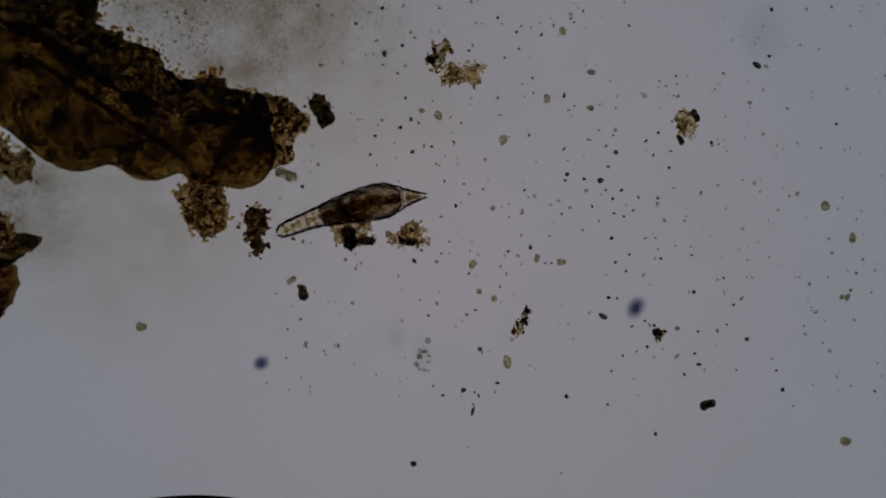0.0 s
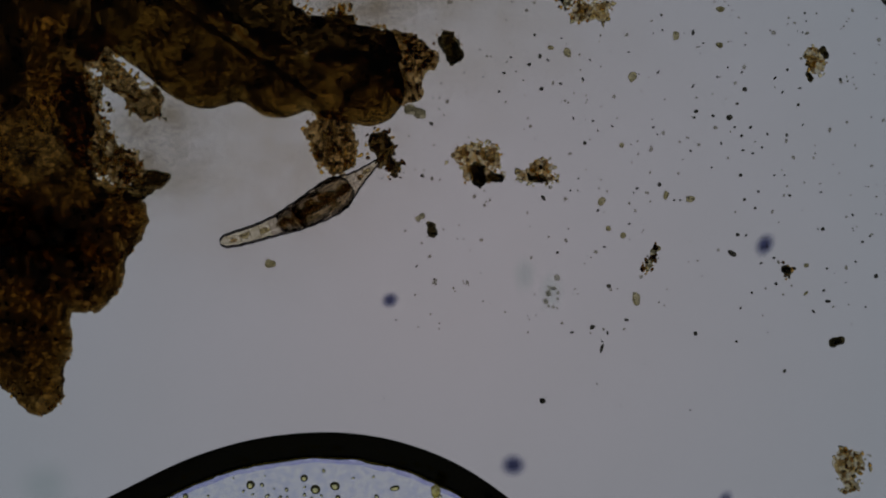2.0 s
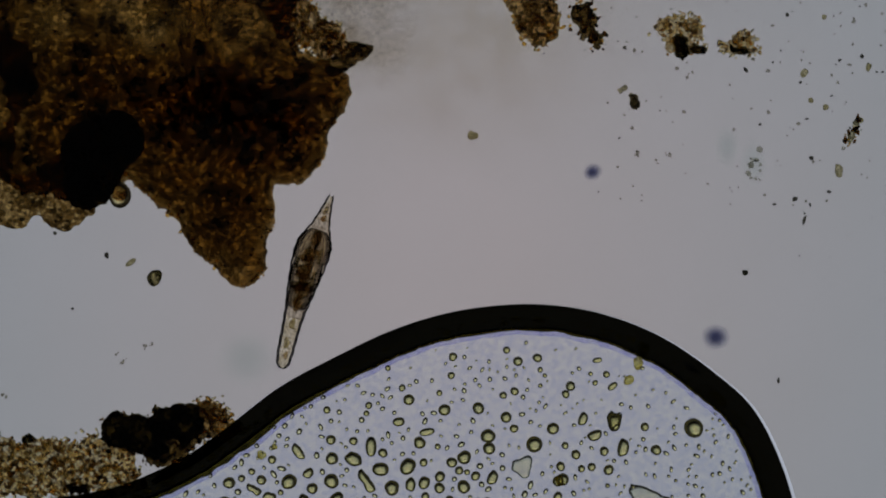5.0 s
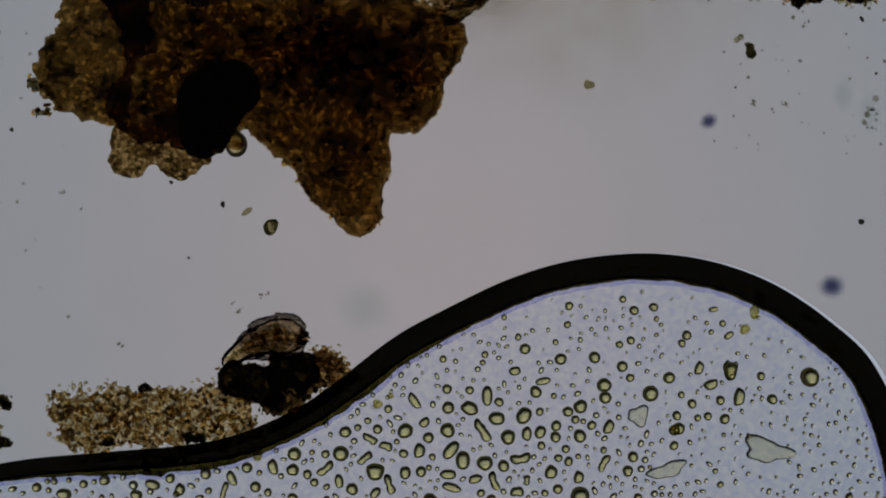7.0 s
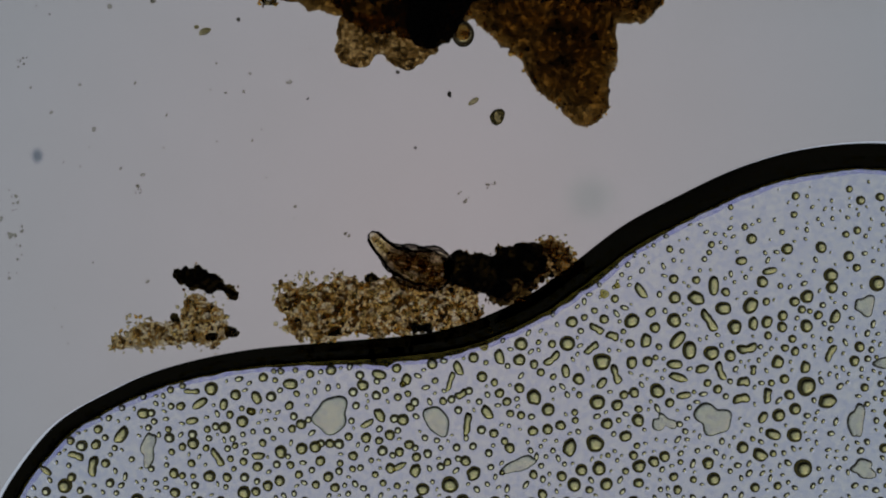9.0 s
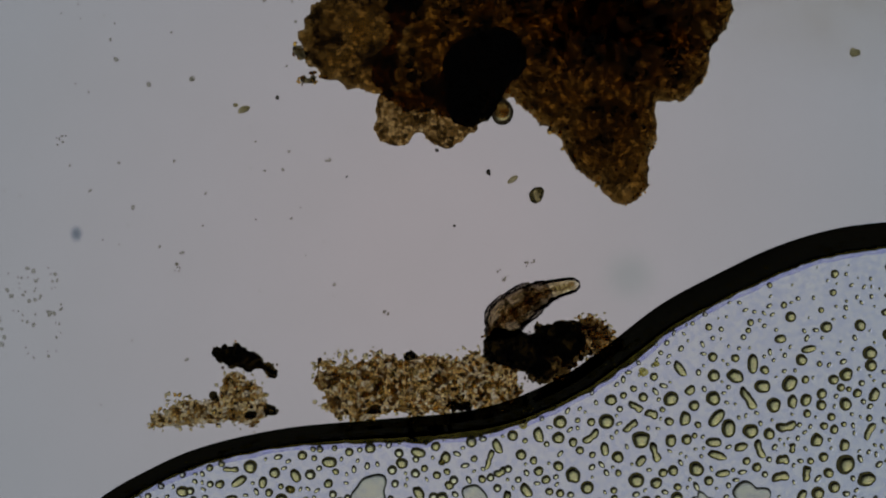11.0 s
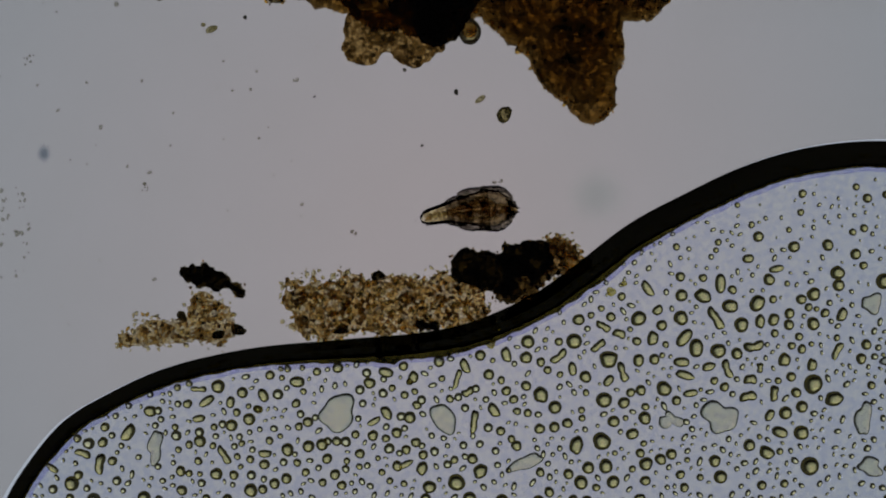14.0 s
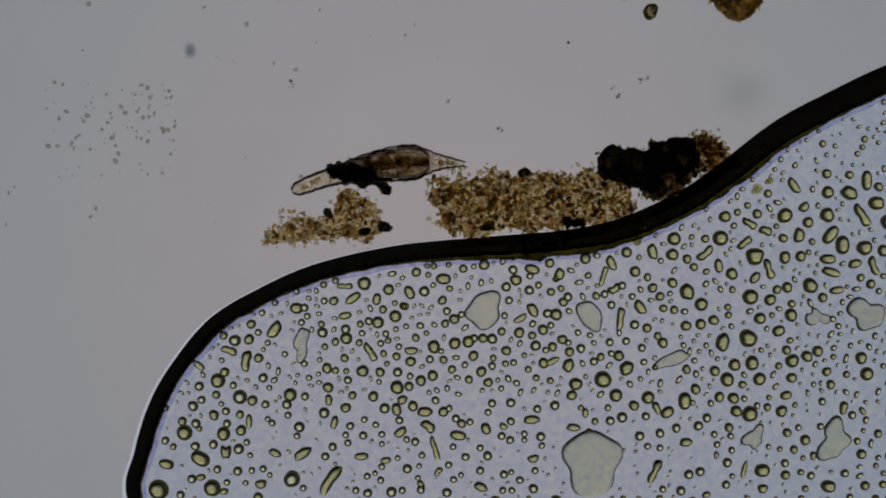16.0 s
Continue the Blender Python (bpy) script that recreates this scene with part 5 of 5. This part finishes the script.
def dome(x, y, long, wide, deep, seed, z=0.0):
    """The upper side of an uneven organ."""
    p, f = BALL3
    k = 1 + 0.16 * np.sin(p @ np.array([3.1, 2.3, 1.0]) + seed) + 0.1 * np.sin(p @ np.array([-2.0, 6.1, 2.0]) + 2 * seed) + 0.06 * np.sin(p @ np.array([9.0, 4.1, 2.0]) + 3 * seed)
    v = [((q[0] * long * w + x) * U, (q[1] * wide * w + y) * U, (z + q[2] * deep * w) * U) for q, w in zip(p, k)]
    return v, [list(q) for q in f if sum(p[i][2] for i in q) > -0.01]


def rotifer():
    ob = empty("rotifer", at(1843, -261, 0.195), "translucent brownish rotifer crawling like a leech over the slide", "rotifer")
    rings = []
    last = len(MIDDLES) - 1
    for i, s in enumerate(MIDDLES):
        trunk = 4 <= i <= 27
        lap = 0.2
        a, b = BOUNDS[i] - (lap if i else 0), BOUNDS[i + 1] + (lap if i < last else 0)
        steps = 14 if i == last else 5
        cuts = [a + (b - a) * (math.sin(k / steps * 1.5708) if i == last else k / steps) for k in range(steps + 1)]
        bodies = [(ribbon([(c - s, 0.0, 0.0, girth(c)) for c in cuts], 1.0, 0.85, 16), TRUNK if 1 <= i <= 28 else CUTICLE)]
        # dark strips on both flanks draw the outline that bent light would give
        margin_half = 1.7 if i < 28 else 2.6
        for side in (-1, 1):
            edge = [(c - s, side * (girth(c) - min(margin_half, girth(c) * 0.3)), 0.0, 1.0) for c in cuts]
            bodies.append((ribbon(edge, margin_half, 0.9), MARGIN))
        if i == 27:
            front_outline = [(8 - 0.03 * y * y, y, 0.0, 1.0) for y in np.linspace(-19, 19, 13)]
            bodies.append((ribbon(front_outline, 2.4), SMOKE))
        if i == last:
            mouth = [(cuts[-1] - s - 1.0, q, 0.0, 1.0) for q in (-7, -3, 0, 3, 7)]
            bodies.append((ribbon([(x - 0.04 * y * y, y, 0.0, 1.0) for x, y, _, _ in mouth], 2.4), MARGIN))
        rings.append(lengthwise(mesh_part("ring", bodies, ob), s))
    for i, mat, label, x, y, long, wide, seed in (
            (7, GUT_DARK, "brown granular gut", 0, 1, 15, 10, 3.1), (12, GUT, "amber granular gut", 0, -2, 16, 15, 1.0), (17, GUT, "amber granular stomach", 0, -3, 17, 15, 2.2),
            (22, GUT_DARK, "dark brown granular stomach", 0, 1, 16, 13, 4.2), (26, GUT, "amber granular gullet", 2, 0, 12, 9, 5.3),
            (11, PALE_GUT, "pale yellowish gland", 2, 17, 15, 4, 6.0), (18, PALE_GUT, "pale yellowish gland", 2, 15, 17, 4.5, 7.7), (15, PALE_GUT, "pale yellowish gland", 0, -20, 15, 3, 8.1),
            (29, PALE_GUT, "pale yellowish granular gullet", 2, 1, 10, 6, 9.0), (31, PALE_GUT, "pale yellowish granular gullet", 0, -1, 9, 6, 6.1), (32, GUT, "amber gullet", 3, 2, 6, 4, 3.3),
            (1, PALE_GUT, "pale yellowish foot gland", 4, 0, 9, 4, 7.0), (2, GUT, "amber foot gland", 5, 1, 7, 5, 2.0)):
        body = dome(x, y, long, wide, wide * 0.7, seed, 2.0)
        solid(label.split()[-1], *body, mat, rings[i], True, label)
    for side in (-1, 1):
        toe = ribbon([(-12 + k, side * (4.5 - k * 0.4), 0.0, 0.4 + 0.15 * k) for k in range(6)], 1.3)
        solid("toe", *toe, MARGIN, rings[0], True, "pointed toe")
    # rigid side plates carry the brown of the trunk and spread as it shortens
    plates = []
    for ring_at, wide, tuck, half, hind, fore in ((9, 40, 8, 29, 0.55, 0.97), (18, 38, 10, 28, 0.98, 0.82), (24, 27, 5, 23, 0.95, 0.72)):
        for side in (-1, 1):
            xs = np.linspace(-half, half, 21)
            edge = [(x, side * (wide * (1 - (1 - (fore if x > 0 else hind)) * abs(x / half) ** 2.2) + 0.5 * math.sin(x * 0.5 + ring_at)), 0.0, 1.0) for x in xs]
            taper = [0.35 + 0.65 * math.cos(1.4 * x / half) for x in xs]
            bodies = [(ribbon([(x, y * 0.52, 0.0, abs(y) * 0.48) for x, y, _, _ in edge], 1.0, 0.9, 10), PLATE)]
            bodies.append((ribbon([(x, y - side * 1.2, 0.0, k) for (x, y, _, _), k in zip(edge, taper)], 1.7), MARGIN))
            bodies.append((ribbon([(x, y - side * 5.0, 3.0, k) for (x, y, _, _), k in zip(edge, taper)], 4.6, 0.8), SMOKE))
            line = [(x, y - side * (14 + 1.2 * math.sin(x * 0.11 + ring_at)), 14.0, 1.0) for x, y, _, _ in edge[3:-3]]
            bodies.append((ribbon(line, 0.9, 0.8, 3), STRAND))
            plate = lengthwise(mesh_part("side_plate", bodies, ob, "brown streaked plate of the trunk"), 40 * side + ring_at)
            plates.append((ring_at, side, tuck, plate))
    return ob, rings, plates


ROTIFER, BODY_RINGS, PLATES = rotifer()


def spine(a, m, b):
    """Points along a smooth line through tail, middle and head."""
    a, m, b = np.array(a, float), np.array(m, float), np.array(b, float)
    d1, d2 = np.linalg.norm(m - a), np.linalg.norm(b - m)
    k = d1 / (d1 + d2)
    c = (m - a * (1 - k) ** 2 - b * k * k) / (2 * k * (1 - k))
    t = np.linspace(0, 1, 60)[:, None]
    return a * (1 - t) ** 2 + c * 2 * t * (1 - t) + b * t * t


def motions():
    thing_rows, ring_rows, plate_rows = [], [[] for _ in BODY_RINGS], [[] for _ in PLATES]
    lift = 0.195

    def crawl(t, a, m, b, squeeze=None, foot=None):
        line = spine(a, m, b)
        step = np.r_[0, np.cumsum(np.hypot(*np.diff(line, axis=0).T))]
        length = step[-1]
        # the trunk shortens and pushes its flanks outward, the foot slips in first, then the neck
        if squeeze is None:
            squeeze = min(max((215 - length) / 50, 0), 1)
        trunk = TRUNK_LONG * min(1.05 - 0.3 * squeeze, max(0.72, length / 210))
        rest = length - trunk
        foot = max((rest - 40) * 0.45, -8) if foot is None else foot
        neck = rest - foot
        if length < 138:
            foot, neck = 6, -42
            trunk = max(length - foot - 2, 101)
        base = at(m[0], m[1], lift)
        turn = math.degrees(math.atan2(-(b[1] - a[1]), b[0] - a[0]))
        home = pose(base.x, base.y, base.z, 0, 0, turn)
        thing_rows.append((t, home))
        back = home.inverted()
        for i, s in enumerate(MIDDLES):
            d = foot + (s - FOOT) * foot / FOOT if s < FOOT else foot + (s - FOOT) * trunk / TRUNK_LONG
            if s > FOOT + TRUNK_LONG:
                d = foot + trunk + (s - FOOT - TRUNK_LONG) * neck / NECK
            u, v = np.interp(d, step, line[:, 0]), np.interp(d, step, line[:, 1])
            lo, hi = min(max(d - 12, 0), length - 16), max(min(d + 12, length), 16)
            over = max(d - length, 0) + min(d, 0)
            du, dv = np.interp(hi, step, line[:, 0]) - np.interp(lo, step, line[:, 0]), np.interp(hi, step, line[:, 1]) - np.interp(lo, step, line[:, 1])
            p = at(u + over * du / math.hypot(du, dv), v + over * dv / math.hypot(du, dv), lift)
            ring_rows[i].append((t, back @ pose(p.x, p.y, p.z, 0, 0, math.degrees(math.atan2(-dv, du)))))
        for rows, (i, side, tuck, _) in zip(plate_rows, PLATES):
            out = side * (tuck + 1) * (squeeze - 1)
            rows.append((t, ring_rows[i][-1][1] @ pose(0, out * U, 0)))

    crawl(0, (1943, -275), (1843, -261), (1688, -210))
    crawl(0.2, (1945, -278), (1818, -260), (1638, -233))
    crawl(0.4, (1864, -290), (1765, -259), (1624, -230))
    crawl(0.5, (1753, -266), (1680, -236), (1597, -208))
    crawl(0.6, (1700, -263), (1670, -227), (1570, -209))
    crawl(0.8, (1752, -214), (1653, -205), (1512, -214))
    crawl(1, (1751, -257), (1647, -206), (1495, -220))
    crawl(1.1, (1715, -205), (1612, -200), (1490, -242))
    crawl(1.2, (1637, -196), (1565, -187), (1483, -224))
    crawl(1.3, (1632, -228), (1542, -196), (1475, -244))
    crawl(1.4, (1639, -228), (1527, -195), (1424, -249))
    crawl(1.5, (1636, -226), (1526, -183), (1368, -206))
    crawl(1.6, (1630, -223), (1498, -177), (1360, -200))
    crawl(1.8, (1635, -227), (1520, -165), (1399, -149))
    crawl(2, (1634, -224), (1514, -138), (1358, -82))
    crawl(2.1, (1617, -209), (1485, -123), (1346, -54))
    crawl(2.2, (1522, -150), (1406, -76), (1297, -11))
    crawl(2.3, (1414, -85), (1351, -38), (1258, 13))
    crawl(2.4, (1365, -54), (1330, -3), (1242, 20), 0.6)
    crawl(2.5, (1358, -72), (1304, -5), (1176, 15), 0.45)
    crawl(2.6, (1360, -56), (1255, 28), (1128, 65), 0.2)
    crawl(2.7, (1363, -60), (1235, 21), (1101, 86))
    crawl(2.8, (1351, -47), (1228, 25), (1105, 97))
    crawl(2.9, (1327, -2), (1218, 44), (1086, 107))
    crawl(3, (1258, 20), (1188, 46), (1084, 85))
    crawl(3.2, (1229, 67), (1166, 86), (1085, 102))
    crawl(3.5, (1229, 41), (1161, 65), (1089, 89))
    crawl(3.6, (1231, 38), (1180, 74), (1145, 116))
    crawl(3.7, (1225, 26), (1185, 69), (1171, 146))
    crawl(3.8, (1203, 31), (1167, 85), (1189, 197))
    crawl(4, (1204, 31), (1168, 132), (1188, 291))
    crawl(4.2, (1197, 27), (1152, 148), (1150, 325))
    crawl(4.5, (1197, 28), (1161, 158), (1146, 329))
    crawl(4.8, (1200, 31), (1153, 164), (1124, 326))
    crawl(5, (1194, 65), (1151, 195), (1108, 365))
    crawl(5.1, (1173, 173), (1132, 276), (1088, 408))
    crawl(5.2, (1139, 280), (1099, 340), (1059, 425))
    crawl(5.7, (1075, 352), (1010, 395), (905, 450))
    crawl(6.1, (1010, 395), (965, 415), (905, 440))
    crawl(6.5, (1015, 380), (940, 400), (840, 450))
    crawl(6.9, (955, 400), (905, 400), (815, 450))
    crawl(7.3, (924, 422), (870, 396), (788, 458))
    crawl(7.5, (982, 420), (892, 379), (774, 483))
    crawl(7.6, (957, 407), (858, 394), (763, 493))
    crawl(7.7, (940, 412), (828, 416), (716, 511))
    crawl(7.8, (890, 424), (812, 413), (722, 511), 0.3, 2)
    crawl(8, (792, 462), (736, 442), (658, 546), 0.4, -6)
    crawl(8.2, (794, 463), (708, 483), (603, 595))
    crawl(8.4, (800, 468), (683, 504), (557, 585))
    crawl(8.5, (791, 476), (694, 508), (575, 564), 0.35)
    crawl(8.6, (796, 464), (730, 485), (657, 518))
    crawl(8.8, (798, 451), (748, 467), (657, 460))
    crawl(9, (798, 470), (735, 472), (660, 416))
    crawl(9.1, (796, 472), (739, 464), (701, 372))
    crawl(9.2, (786, 480), (742, 435), (728, 312))
    crawl(9.7, (790, 480), (752, 445), (700, 400))
    crawl(10.2, (792, 478), (765, 440), (770, 330))
    crawl(10.7, (795, 465), (815, 420), (880, 350))
    crawl(11, (797, 456), (840, 410), (950, 365))
    crawl(11.3, (797, 451), (853, 402), (998, 372))
    crawl(11.5, (841, 448), (930, 395), (1092, 351))
    crawl(11.6, (946, 402), (1030, 364), (1139, 330))
    crawl(11.8, (1087, 350), (1137, 312), (1208, 292))
    crawl(12, (1089, 362), (1159, 293), (1320, 287))
    crawl(12.2, (1095, 356), (1196, 309), (1363, 275))
    crawl(12.4, (1086, 355), (1158, 323), (1267, 293), 0.35, 8)
    crawl(12.5, (1080, 355), (1140, 333), (1226, 320), 0.75, 10)
    crawl(12.7, (1080, 358), (1138, 333), (1202, 324))
    crawl(13, (1080, 362), (1130, 338), (1178, 313))
    crawl(13.2, (1087, 372), (1107, 322), (1057, 271), 0.9, -4)
    crawl(13.4, (1104, 362), (1082, 314), (959, 324), 0.9, -2)
    crawl(13.5, (1106, 362), (1078, 318), (934, 349), 0.9, -2)
    crawl(13.8, (1100, 351), (1007, 314), (848, 381), 0.35, 20)
    crawl(13.9, (1010, 357), (923, 357), (791, 393))
    crawl(14, (896, 376), (830, 375), (738, 392))
    crawl(14.2, (818, 378), (764, 387), (677, 423))
    crawl(14.3, (816, 392), (735, 410), (617, 457))
    crawl(14.5, (812, 393), (690, 441), (523, 499))
    crawl(14.6, (769, 413), (643, 453), (490, 502))
    crawl(14.8, (579, 457), (515, 471), (411, 502))
    crawl(15, (552, 471), (484, 471), (375, 478), 0.6)
    crawl(15.2, (570, 456), (474, 458), (307, 470))
    crawl(15.5, (546, 482), (420, 482), (270, 523))
    crawl(16, (549, 478), (419, 479), (249, 526))

    walk(ROTIFER, thing_rows)
    for ring_ob, rows in zip(BODY_RINGS, ring_rows):
        walk(ring_ob, rows)
    for (_, _, _, plate), rows in zip(PLATES, plate_rows):
        walk(plate, rows)
    # the rotifer's head nudges the hanging floc upward at the start
    hung, at_rest = SWUNG.location + Vector((-4 * U, -26 * U, 0)), SWUNG.location.copy()
    walk(SWUNG, [(0, pose(*hung, 0, 0, -24)), (0.15, pose(*hung, 0, 0, -24)), (0.35, pose(*at_rest)), (16, pose(*at_rest))])
    lamp_rows = []
    for t, u, v in PATH:
        p = at(784 + u, 441 + v, -8.0)
        lamp_rows.append((t, pose(p.x, p.y, p.z)))
    walk(LAMP, lamp_rows)


motions()
